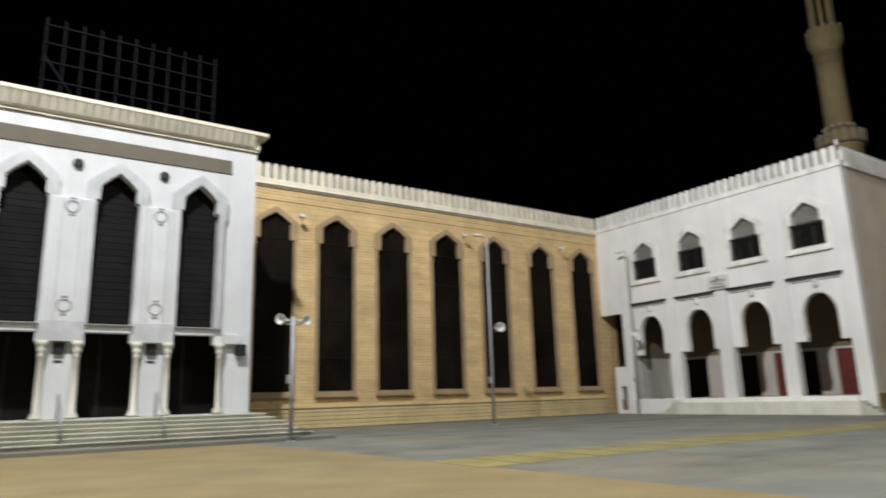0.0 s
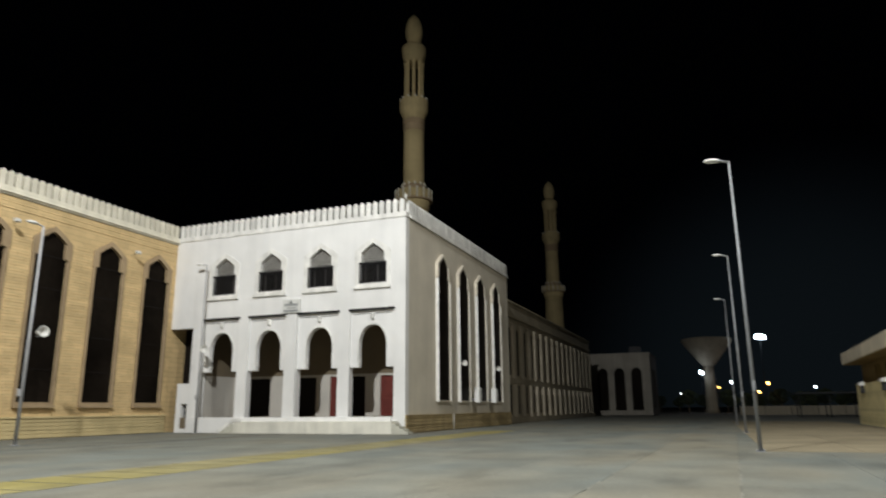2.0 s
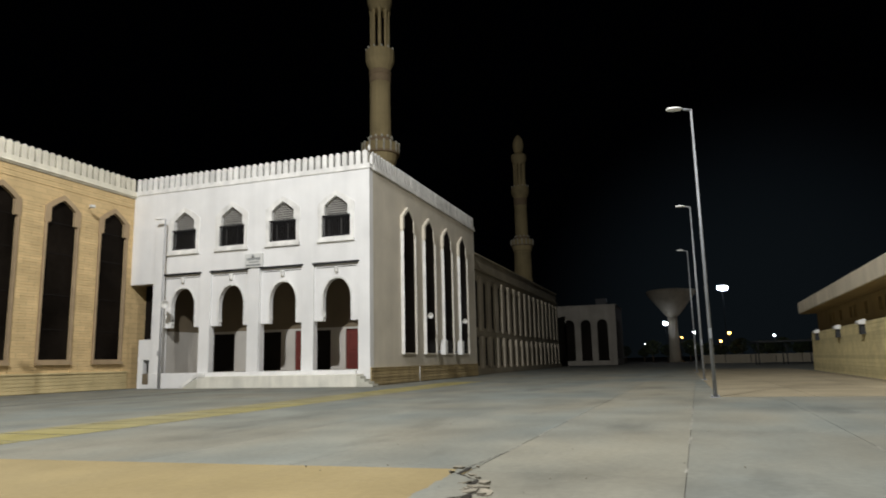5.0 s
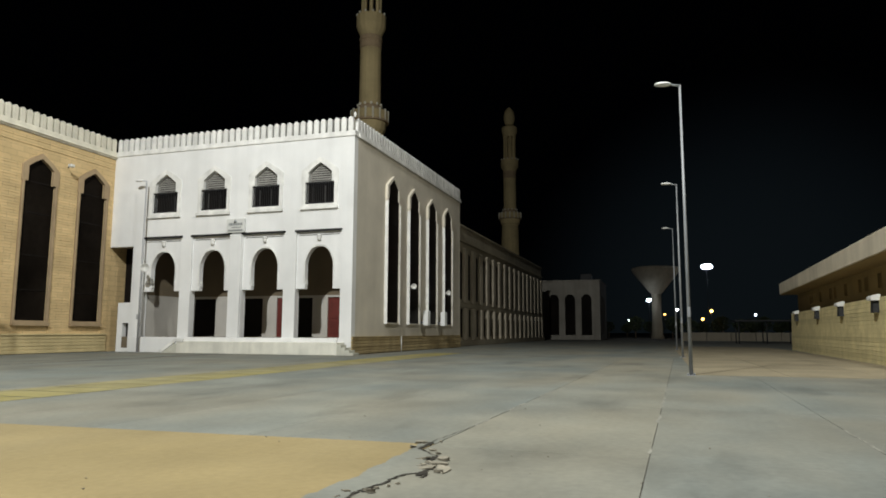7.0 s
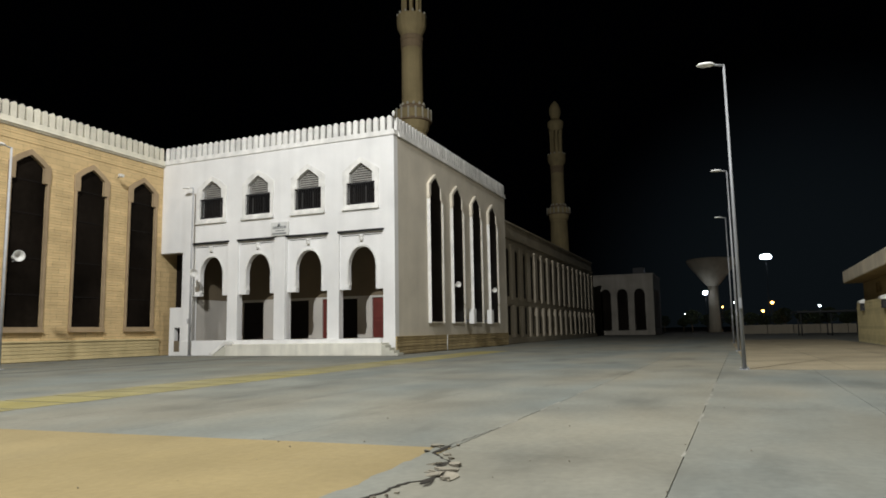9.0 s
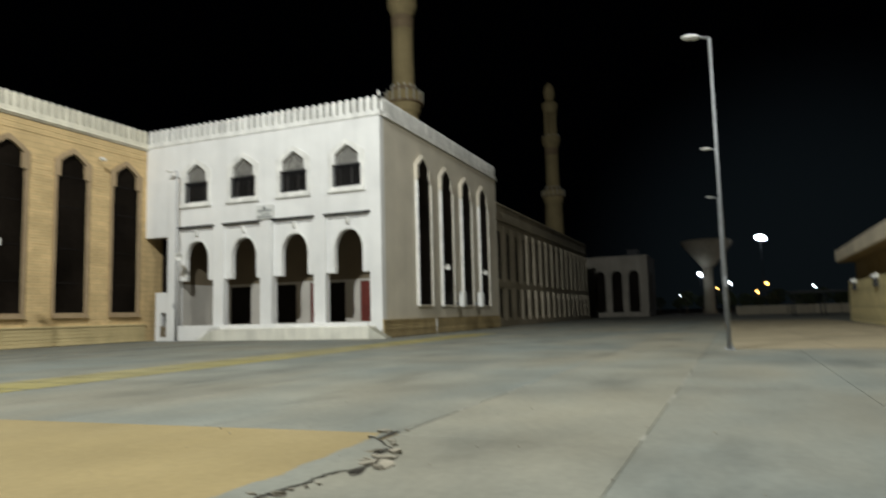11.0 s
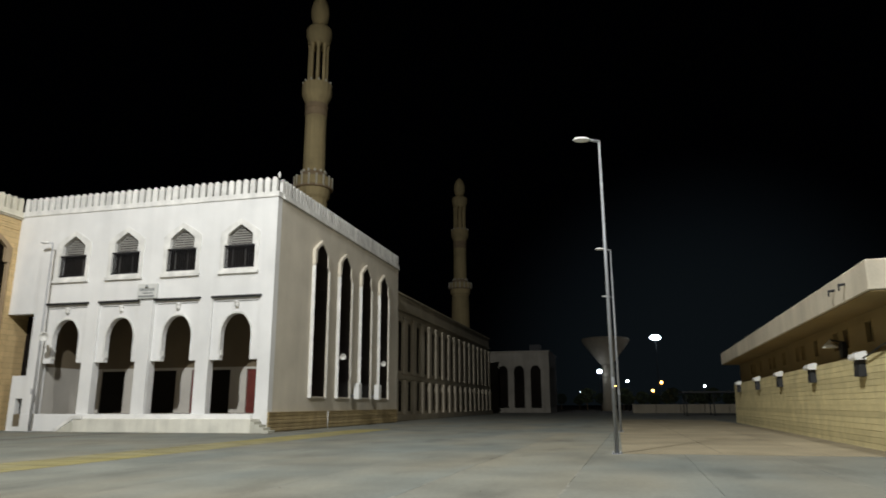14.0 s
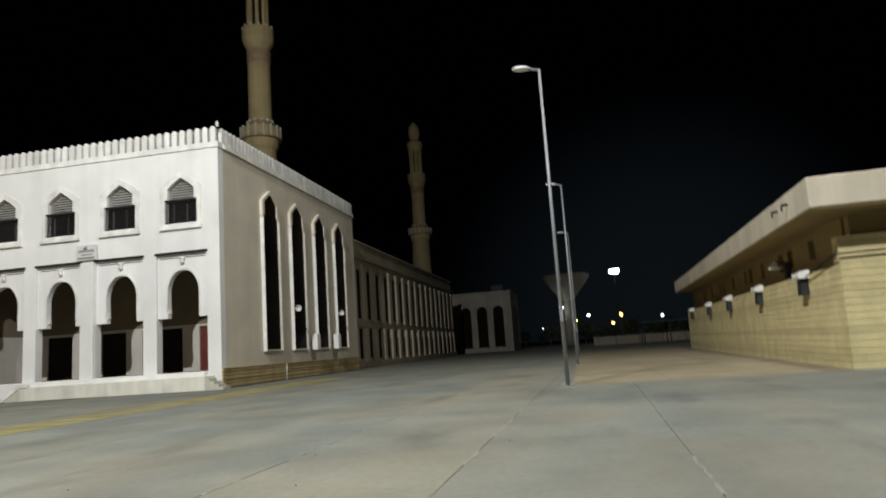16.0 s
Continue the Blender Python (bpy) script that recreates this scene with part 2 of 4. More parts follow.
def plate(bm, outer, holes, put, t0, t1):
    """A flat plate with openings through it: outlines in (u, v), thickness from t0 to t1; put(u, v, w) gives the place."""
    flat = bmesh.new()
    loops = []
    for pts in [outer, *holes]:
        vs = [flat.verts.new((u, v, 0)) for u, v in pts]
        for a, b in zip(vs, vs[1:] + vs[:1]):
            flat.edges.new((a, b))
        loops.append(len(pts))
    flat.verts.index_update()
    bmesh.ops.triangle_fill(flat, use_beauty=True, use_dissolve=False, edges=flat.edges[:], normal=(0, 0, 1))
    flat.verts.ensure_lookup_table()
    flat.verts.index_update()
    at = [(v.co.x, v.co.y) for v in flat.verts]
    tris = [[v.index for v in f.verts] for f in flat.faces]
    flat.free()
    front = [bm.verts.new(put(u, v, t0)) for u, v in at]
    back = [bm.verts.new(put(u, v, t1)) for u, v in at]
    made = []
    for t in tris:
        made.append(bm.faces.new([front[i] for i in t]))
        made.append(bm.faces.new([back[i] for i in reversed(t)]))
    first = 0
    for count in loops:
        for k in range(count):
            i, j = first + k, first + (k + 1) % count
            made.append(bm.faces.new((front[i], front[j], back[j], back[i])))
        first += count
    bmesh.ops.recalc_face_normals(bm, faces=made)
    return bm


def rect(u0, u1, v0, v1):
    return [(u0, v0), (u1, v0), (u1, v1), (u0, v1)]


def on_y(y):
    return lambda u, v, w: (u, y + w, v)


def on_x(x):
    return lambda u, v, w: (x + w, u, v)


def mesh_of(bm, name):
    me = bpy.data.meshes.new(name)
    bm.to_mesh(me)
    bm.free()
    return me


def thing(name, at, label, category, group="", kind=""):
    ob = new(name)
    ob.location = at
    ob.empty_display_size = 0.5
    return tagged(ob, label, category, group, kind)


def under(ob, parent, world=True):
    ob.parent = parent
    if world and parent.type == "EMPTY":
        ob.matrix_parent_inverse = Matrix.Translation(parent.location).inverted()
    return ob


def part(name, bm, material, parent, label="", world=True):
    me = mesh_of(bm, name) if isinstance(bm, bmesh.types.BMesh) else bm
    if not me.materials:
        me.materials.append(material)
    ob = under(new(name, me), parent, world)
    return tagged(ob, label)


def piece(name, me, parent, m):
    """One of many alike pieces, sharing its mesh."""
    ob = under(new(name, me), parent)
    ob.matrix_basis = m
    return ob


def solo(name, bm, material, label, category="", group="", kind="", at=None):
    me = mesh_of(bm, name)
    me.materials.append(material)
    ob = new(name, me)
    if at:
        ob.location = at
    return tagged(ob, label, category, group, kind)


# ---- outlines of the openings ----


def window_shape(c, hw, hw2, z0, zs, z1, zp):
    """A tall opening that steps in at zs and closes in a blunt point at zp."""
    k = z1 + (zp - z1) * 0.50
    right = [(c + hw, z0), (c + hw, zs), (c + hw2, zs), (c + hw2, z1), (c + hw2 * 0.56, k), (c, zp)]
    return right + [(2 * c - u, v) for u, v in right[-2::-1]]


def surround_shape(c, hw, z0, zs, z1, zp, ear=0.06):
    k = z1 + (zp - z1) * 0.50
    right = [(c + hw, z0), (c + hw, zs - 0.25), (c + hw + ear, zs - 0.18), (c + hw + ear, z1), (c + hw * 0.60, k), (c, zp)]
    return right + [(2 * c - u, v) for u, v in right[-2::-1]]


def arch_shape(c, hw, z0, spring, apex, foot=0.0, foot_top=0.0):
    """A pointed horseshoe arch; the jambs step in by foot below foot_top, over small corbels."""
    right = [(c + hw - foot, z0)]
    if foot:
        right += [(c + hw - foot, foot_top - 0.18), (c + hw, foot_top)]
    for i in range(9):
        a = i / 8
        u = hw * (1.0 + 0.025 * math.sin(math.pi * min(1, a * 2.2))) * math.cos(a * math.pi / 2) ** 0.86
        right.append((c + u, spring + (apex - spring) * (math.sin(a * math.pi / 2) ** 0.94 if a < 1 else 1)))
    return right + [(2 * c - u, v) for u, v in right[-2::-1]]


def window_unit(parent, c, put, shape, outer, proud, deep, material, bars, label, sill=None, into=1):
    """A window as a part: surround > pane, glazing bars, sill. into: +1 or -1, the way into the wall."""
    w = part("window", plate(bmesh.new(), outer, [shape], put, -proud * into, min(0.10, deep) * into), material, parent, label)
    pane = bmesh.new()
    us, vs = [p[0] for p in shape], [p[1] for p in shape]
    plate(pane, rect(min(us) - 0.05, max(us) + 0.05, min(vs) - 0.05, max(vs) + 0.05), [], put, deep * into, (deep + 0.03) * into)
    part("pane", pane, GLASS, w)
    for z in bars:
        bar = plate(bmesh.new(), rect(min(us) + 0.01, max(us) - 0.01, z - 0.035, z + 0.035), [], put, (deep - 0.025) * into, deep * into)
        part("glazing_bar", bar, DARK_FILL, w)
    if sill:
        z0, z1, half = sill
        part("sill", plate(bmesh.new(), rect(c - half, c + half, z0, z1), [], put, -(proud + 0.10) * into, 0.05 * into), material, w)
    return w


# ---- shared small pieces ----
merlon_bm = bmesh.new()
plate(merlon_bm, [(-0.15, 0), (0.15, 0), (0.17, 0.10), (0.17, 0.80), (0.12, 0.90), (0, 0.96), (-0.12, 0.90), (-0.17, 0.80), (-0.17, 0.10)], [], on_y(0), -0.11, 0.11)
MERLON = mesh_of(merlon_bm, "merlon")
MERLON.materials.append(WHITE_TRIM)
MERLON_CREAM = MERLON.copy()
MERLON_CREAM.materials[0] = CREAM


def merlons(parent, a, b, z, pitch=0.5, me=MERLON):
    """A row of upright slats from a to b (x, y) on a cornice at z."""
    a, b = Vector(a), Vector(b)
    n = max(1, round((b - a).length / pitch))
    turn = math.atan2(b.y - a.y, b.x - a.x)
    for i in range(n):
        p = a.lerp(b, (i + 0.5) / n)
        piece("merlon", me, parent, Matrix.Translation((p.x, p.y, z)) @ Matrix.Rotation(turn, 4, "Z"))


# ======== the setting: ground, paving, markings ========
solo("ground", box(bmesh.new(), -700, 1500, -900, 900, -1.2, -0.12), EARTH, "dusty dark open ground reaching the horizon", "ground", kind="structure")
plaza = thing("plaza_floor", (30, 15, 0), "worn grey concrete paving of the mosque forecourt", "paving", kind="structure")
SX, SY, PX, PY = 23.0, 11.05, 5.5, 2.7
X0, X1, Y0, Y1 = SX - 8 * PX, SX + 22 * PX, SY - 12 * PY, SY + 13 * PY
NX0, NX1, NY0, NY1 = SX - 2 * PX, SX + 6 * PX, SY - 5 * PY, SY + 9 * PY
rest = bmesh.new()
box(rest, X0, NX0 + 0.4, Y0, Y1, -0.2, 0)
box(rest, NX1, X1, Y0, Y1, -0.2, 0)
box(rest, NX0 + 0.4, NX1, Y0, NY0, -0.2, 0)
box(rest, NX0 + 0.4, NX1, NY1, Y1, -0.2, 0)
part("outer_paving", rest, CONCRETE, plaza)
part("joint_bed", box(bmesh.new(), NX0, NX1, NY0, NY1, -0.11, -0.010), DARK_EDGE, plaza)


# ======== arcade wing: white two-storey block with four arches ========
AX, CY, TY = 53.33, 26.67, 45.9
BAYS = [(41.3, 39.75, 42.93), (37.25, 35.75, 38.88), (33.15, 31.62, 34.82), (29.1, 27.5, 30.74)]
wing = thing("arcade_wing", (AX, 36, 0), "white rendered two-storey mosque wing with four pointed arches", "building")
put = on_x(AX)
holes = [window_shape(c, 1.07, 0.88, 9.72, 11.2, 11.85, 12.53) for c, _, _ in BAYS]
holes += [rect(a, b, 1.05, 8.0) for _, a, b in BAYS]
part("front_wall", plate(bmesh.new(), [(CY, 0), (44.9, 0), (44.9, 3.44), (43.85, 3.44), (43.85, 7.44), (TY, 7.44), (TY, 14.1), (CY, 14.1)],
     holes + [rect(43.92, 44.45, 0.28, 2.0)], put, 0, 0.55), WHITE, wing, "white front wall with pilasters")
# black sheet gives the slot its darkness
part("slot_backing", box(bmesh.new(), AX + 0.4, AX + 0.45, 43.85, 44.55, 0.2, 2.1), DARK_FILL, wing)
for k, (c, a, b) in enumerate(BAYS):
    foot = arch_shape(c, 1.0, 4.2, 5.45, 6.97)[::-1]
    sp = plate(bmesh.new(), [(a - 0.02, 7.96), (a - 0.02, 4.2), *foot, (b + 0.02, 4.2), (b + 0.02, 7.96)], [], put, 0.14, 0.50)
    spandrel = part("arch_spandrel", sp, WHITE, wing)
    ring = plate(bmesh.new(), arch_shape(c, 1.10, 4.55, 5.45, 7.10) + arch_shape(c, 1.01, 4.55, 5.45, 6.98)[::-1], [], put, 0.11, 0.16)
    part("arch_moulding", ring, WHITE_TRIM, spandrel)
    for s in (-1, 1):
        cb = bmesh.new()
        box(cb, AX + 0.24, AX + 0.49, c + s * 1.0 - 0.06, c + s * 1.0 + 0.06, 4.45, 4.62, 0.02)
        box(cb, AX + 0.27, AX + 0.49, c + s * 1.0 - 0.045, c + s * 1.0 + 0.045, 4.62, 4.80, 0.02)
        part("corbel", cb, WHITE_TRIM, spandrel)
    boss = lathe(bmesh.new(), [(0.02, -0.2), (0.12, -0.14), (0.15, 0), (0.12, 0.1), (0.17, 0.13), (0.17, 0.2), (0.05, 0.22)], AX + 0.08, c, 7.5, 12)
    part("boss", boss, WHITE_TRIM, spandrel)
    # black colour of this strip draws the shadow beneath the recess lip
    part("lintel_line", plate(bmesh.new(), rect(a - 0.08, b + 0.08, 7.93, 8.05), [], put, -0.07, 0.12), BLACK_IRON, wing, "dark drip strip, lip shadow in its colour")
    part("panel_line", plate(bmesh.new(), rect(a + 0.18, b - 0.18, 7.70, 7.74), [], put, 0.12, 0.16), LATTICE, spandrel)
    w = window_unit(wing, c, put, window_shape(c, 1.05, 0.86, 9.74, 11.2, 11.85, 12.50), surround_shape(c, 1.30, 9.46, 11.3, 11.98, 12.86, 0.05),
                    0.06, 0.42, WHITE_TRIM, (), "white stone surround with lattice and railing", sill=(9.38, 9.56, 1.36))
    lat = bmesh.new()
    for i in range(8):
        z = 11.25 + i * 0.155
        half = 0.87 if z < 11.85 else max(0.05, (12.5 - z) / 0.75)
        box(lat, AX + 0.20, AX + 0.26, c - half, c + half, z - 0.046, z + 0.046)
    part("lattice", lat, SCREEN, w, "pale grey timber lattice")
    rail = bmesh.new()
    box(rail, AX + 0.06, AX + 0.12, c - 1.05, c + 1.05, 11.12, 11.22)
    part("bottom_rail", box(bmesh.new(), AX + 0.06, AX + 0.12, c - 1.05, c + 1.05, 9.78, 9.86), BLACK_IRON, w)
    for i in range(15):
        u = c - 0.98 + i * 0.14
        part("railing_bar", box(bmesh.new(), AX + 0.075, AX + 0.105, u - 0.02, u + 0.02, 9.8, 11.15), BLACK_IRON, w)
    part("top_rail", rail, BLACK_IRON, w, "black iron railing")
    for s in ((-0.72, 0.2) if k else (0.5,)):
        part("curtain_edge", box(bmesh.new(), AX + 0.36, AX + 0.40, c - s - 0.04, c - s + 0.04, 9.8, 11.0), LATTICE, w)
# middle pilaster that carries the sign
part("sign_pilaster", box(bmesh.new(), AX - 0.16, AX + 0.02, 34.84, 35.73, 1.05, 7.95, 0.02), WHITE, wing)
# side wall with four tall windows
SWX = [59.82, 64.27, 68.72, 73.17]
puts = on_y(CY)
part("side_wall", box(bmesh.new(), AX + 0.55, 77.5, CY, CY + 0.5, 1.1, 14.1), SHADED_WHITE, wing, "white side wall, shade in its colour")
for c in SWX:
    inner = window_shape(c, 1.09, 0.93, 2.09, 11.0, 11.90, 12.56)
    w = part("window", plate(bmesh.new(), surround_shape(c, 1.18, 2.0, 11.1, 11.92, 12.80, 0.06), [inner], puts, -0.20, 0.02), SHADED_WHITE, wing, "tall boxed-out window with white edges")
    part("pane", plate(bmesh.new(), window_shape(c, 1.105, 0.945, 2.07, 11.0, 11.90, 12.58), [], puts, -0.13, -0.09), GLASS, w)
    for z in (3.9, 5.7, 7.5, 9.3, 11.0):
        part("glazing_bar", plate(bmesh.new(), rect(c - 1.04, c + 1.04, z - 0.02, z + 0.02), [], puts, -0.15, -0.132), DARK_FILL, w)
    # whiter strips imitate the jamb faces that catch the light
    for u0, u1 in ((c - 1.225, c - 1.182), (c + 1.182, c + 1.225)):
        part("edge_strip", plate(bmesh.new(), rect(u0, u1, 2.0, 10.8), [], puts, -0.24, -0.003), WHITE_TRIM, w, "white strip standing in for a lit edge")
for i in range(5):
    c0 = 0.04 + i * 0.215
    part("stone_course", box(bmesh.new(), AX + 0.02, 61.70, CY - 0.10 + 0.012 * (i % 2), CY + 0.4, c0, c0 + 0.20, 0.03), BASE_SHADED, wing)
    part("stone_course", box(bmesh.new(), 61.76, 77.5, CY - 0.10 + 0.012 * ((i + 1) % 2), CY + 0.4, c0, c0 + 0.20, 0.03), BASE_SHADED, wing)
part("base_wall", box(bmesh.new(), AX + 0.55, 77.5, CY + 0.02, CY + 0.5, 0, 1.1), BASE_SHADED, wing)
part("base_ledge", box(bmesh.new(), AX + 0.02, 77.5, CY - 0.13, CY - 0.003, 1.10, 1.15, 0.01), BASE_SHADED, wing)
part("downpipe", rod(bmesh.new(), (61.73, CY - 0.12, 0), (61.73, CY - 0.12, 1.15), 0.03), WHITE_TRIM, wing)
# cornice and parapet
cor = bmesh.new()
box(cor, AX - 0.07, AX + 0.6, CY - 0.07, TY, 14.1, 14.24, 0.02)
box(cor, AX - 0.04, AX + 0.6, CY - 0.04, TY, 14.24, 14.46)
box(cor, AX + 0.6, 77.64, CY - 0.14, CY + 0.5, 14.1, 14.24, 0.02)
box(cor, AX + 0.6, 77.58, CY - 0.08, CY + 0.5, 14.24, 14.46)
part("cornice", cor, WHITE_TRIM, wing)
merlons(wing, (AX + 0.08, CY + 0.05), (AX + 0.08, TY - 0.1), 14.46, 0.5)
merlons(wing, (AX + 0.35, CY + 0.08), (77.5, CY + 0.08), 14.46, 0.5)
fin = lathe(bmesh.new(), [(0.04, 0), (0.10, 0.03), (0.06, 0.10), (0.11, 0.18), (0.08, 0.27), (0.02, 0.40)], AX + 0.08, CY + 0.05, 15.35, 12)
part("finial", fin, WHITE_TRIM, wing)
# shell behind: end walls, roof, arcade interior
part("end_wall", box(bmesh.new(), 77.0, 77.5, CY + 0.5, TY + 8, 0, 14.1), SHADED_WHITE, wing)
part("roof", box(bmesh.new(), AX + 0.55, 77.0, CY + 0.5, TY + 8, 13.7, 14.05), SHADED_WHITE, wing)
BX = AX + 4.0
part("back_wall", plate(bmesh.new(), rect(CY + 0.5, 44.9, 1.05, 4.0), [rect(39.66, 41.52, 1.06, 3.83), rect(35.66, 37.45, 1.06, 3.83), rect(31.61, 33.40, 1.06, 3.83),
     rect(33.80, 34.49, 1.06, 3.86), rect(28.95, 30.42, 1.06, 3.86)], on_x(BX), 0, 0.3), INNER_WALL, wing)
# same wall higher up, darkened in colour for the unlit zone above the doors
part("upper_back_wall", box(bmesh.new(), BX, BX + 0.3, CY + 0.5, 44.9, 4.0, 8.2), INNER_SHADED, wing)
for a, b, m in ((39.66, 41.52, DARK_FILL), (35.66, 37.45, DARK_FILL), (31.61, 33.40, DARK_FILL), (33.80, 34.49, RED_DOOR), (28.95, 30.42, RED_DOOR)):
    d = part("door", box(bmesh.new(), BX + 0.10, BX + 0.16, a, b, 1.06, 3.86), m, wing, "dark red door" if m is RED_DOOR else "dark doorway leaf")
    for z0, z1 in ((2.4, 3.6), (1.3, 2.25)):
        part("door_panel", box(bmesh.new(), BX + 0.07, BX + 0.10, a + 0.15, b - 0.15, z0, z1, 0.01), m, d)
# floor, ceiling and upper end wall carry the painted shade too
part("arcade_floor", box(bmesh.new(), AX + 0.01, BX, CY + 0.5, 44.9, 0, 1.05), INNER_SHADED, wing)
part("arcade_ceiling", box(bmesh.new(), AX + 0.55, BX, CY + 0.5, 44.9, 8.2, 8.4), INNER_SHADED, wing)
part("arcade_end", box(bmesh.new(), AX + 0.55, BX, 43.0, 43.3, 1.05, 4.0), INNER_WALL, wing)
part("upper_arcade_end", box(bmesh.new(), AX + 0.55, BX, 43.0, 43.3, 4.0, 8.2), INNER_SHADED, wing)
# added black sheets: dim rooms upstairs, then the shaded passage by the hall
part("upper_backing", box(bmesh.new(), AX + 0.9, AX + 1.0, CY + 0.6, TY, 8.5, 13.6), DARK_FILL, wing)
part("recess_wall", box(bmesh.new(), AX + 1.6, AX + 1.8, 43.3, TY, 0, 7.5), DARK_FILL, wing)
# terrace in front with steps at both ends
ter = bmesh.new()
box(ter, AX - 1.1, AX, 27.1, 38.9, 0, 0.78, 0.02)
terrace = solo("terrace", ter, TERRACE, "low white rendered terrace along the arcade", "terrace")
box_bm = box(bmesh.new(), AX - 0.28, AX - 0.004, CY + 0.9, 43.5, 0, 1.05, 0.02)
part("plinth", box_bm, WHITE, wing)
for i in range(4):
    part("stair_step", box(bmesh.new(), AX - 1.1, AX - 0.29, 27.1 - 0.28 * (4 - i), 27.095 - 0.28 * (3 - i) , 0, 0.16 * (i + 1), 0.012), STEP_STONE, terrace)
    part("stair_step", box(bmesh.new(), AX - 1.1, AX - 0.29, 38.905 + 0.3 * (3 - i), 38.9 + 0.3 * (4 - i), 0, 0.16 * (i + 1), 0.012), STEP_STONE, terrace)
part("stair_cheek", plate(bmesh.new(), [(38.3, 0.76), (38.9, 0.76), (40.05, 0.02), (40.25, 0.02), (40.25, 0.16), (39.0, 0.94), (38.3, 0.94)], [], on_x(AX - 1.14), 0, 0.10), WHITE_TRIM, terrace)

sign = thing("wall_sign", (AX - 0.2, 35.3, 7.95), "pale grey wall sign with lettering in two rows", "sign")
part("board", box(bmesh.new(), AX - 0.22, AX - 0.01, 34.6, 35.98, 8.06, 9.0, 0.02), SIGN_GREY, sign)
for z, h, a, b in ((8.62, 0.09, 34.75, 35.85), (8.40, 0.05, 34.85, 35.7)):
    x = a
    rng = random.Random(int(z * 100))
    while x < b - 0.12:
        wd = rng.uniform(0.07, 0.18)
        part("lettering", box(bmesh.new(), AX - 0.232, AX - 0.221, x, x + wd, z - h, z + h), SIGN_INK, sign)
        x += wd + 0.04
part("lettering", box(bmesh.new(), AX - 0.232, AX - 0.221, 34.72, 35.86, 8.14, 8.26), SIGN_INK, sign)
part("emblem", lathe(bmesh.new(), [(0.1, 0), (0.12, 0.03), (0.04, 0.18), (0.02, 0.2)], AX - 0.235, 35.3, 8.74, 10), SIGN_INK, sign)

# ======== tan prayer-hall wall with seven tall windows ========
hall = thing("prayer_hall", (38, TY, 0), "tan limestone prayer hall wall with seven tall dark windows", "building")
HX0, HX1 = 23.0, AX
TWX = [26.55, 30.45, 34.45, 38.62, 42.75, 47.15, 51.45]
puty = on_y(TY)
tsh = [window_shape(c, 1.17, 0.95, 2.05, 10.85, 11.82, 12.47) for c in TWX]
part("wall", plate(bmesh.new(), rect(HX0, HX1 + 3, 0, 14.0), tsh, puty, 0.03, 0.6), TAN, hall, "tan limestone ashlar wall")
for c in TWX:
    window_unit(hall, c, puty, window_shape(c, 1.15, 0.93, 2.08, 10.85, 11.82, 12.45), surround_shape(c, 1.30, 1.84, 11.05, 11.85, 12.80, 0.07), 0.11, 0.14,
                BROWN_STONE, (4.0, 6.2, 8.9, 10.9), "tall dark window in brown stone surround", sill=(1.76, 1.93, 1.32))
hc = bmesh.new()
box(hc, HX0, HX1, TY - 0.10, TY + 0.5, 13.92, 14.02)
box(hc, HX0, HX1, TY - 0.22, TY + 0.5, 14.02, 14.14, 0.02)
box(hc, HX0, HX1, TY - 0.14, TY + 0.5, 14.14, 14.44)
part("cornice", hc, CREAM, hall)
merlons(hall, (HX0 + 0.2, TY), (HX1 - 0.05, TY), 14.44, 0.5, MERLON_CREAM)
part("base_ledge", box(bmesh.new(), HX0, HX1, TY - 0.16, TY + 0.03, 1.14, 1.26, 0.02), TAN_PLAIN, hall)
part("roof", box(bmesh.new(), HX0, HX1, TY + 0.6, TY + 12, 13.6, 13.9), SHADED_WHITE, hall)

# ======== entrance portal: tall white block with columns ========
PYF = 40.0
portal = thing("entrance_portal", (14, PYF, 0), "tall white marble entrance portal with slender paired columns", "building")
PCX = [20.78, 17.32, 13.86, 10.40, 6.94]
putp = on_y(PYF)
ph = [window_shape(c, 0.86, 0.74, 4.86, 10.2, 10.8, 11.5) for c in PCX]
low = [[(c - 1.2, 1.12), (c + 1.2, 1.12), (c + 1.2, 4.15), (c + 0.86, 4.15), (c + 0.86, 4.55), (c - 0.86, 4.55), (c - 0.86, 4.15), (c - 1.2, 4.15)] for c in PCX]
part("front_wall", plate(bmesh.new(), rect(4, 23.36, 1.1, 13.68), ph + low, putp, 0, 0.5), PORTAL_WHITE, portal, "white marble front")
for c in PCX:
    w = window_unit(portal, c, putp, window_shape(c, 0.84, 0.72, 4.88, 10.2, 10.8, 11.48), surround_shape(c, 1.12, 4.86, 10.15, 10.95, 11.95, 0.10), 0.20, 0.40,
                    PORTAL_TRIM, (), "tall louvred window in white moulded surround")
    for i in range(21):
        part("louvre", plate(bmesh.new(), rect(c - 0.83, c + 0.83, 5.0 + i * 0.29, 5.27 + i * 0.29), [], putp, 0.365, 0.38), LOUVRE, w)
    # added near-black sheet and bar in place of the unlit entrance hall
    d = part("glass_door", plate(bmesh.new(), rect(c - 1.72, c + 1.72, 1.12, 4.70), [], putp, 1.80, 1.84), DARK_FILL, portal)
    part("door_frame", plate(bmesh.new(), rect(c - 0.04, c + 0.04, 1.12, 4.5), [], putp, 1.74, 1.80), BLACK_IRON, d)
    part("transom", plate(bmesh.new(), rect(c - 0.86, c + 0.86, 4.56, 4.85), [], putp, -0.06, 0.2), PORTAL_WHITE, portal)
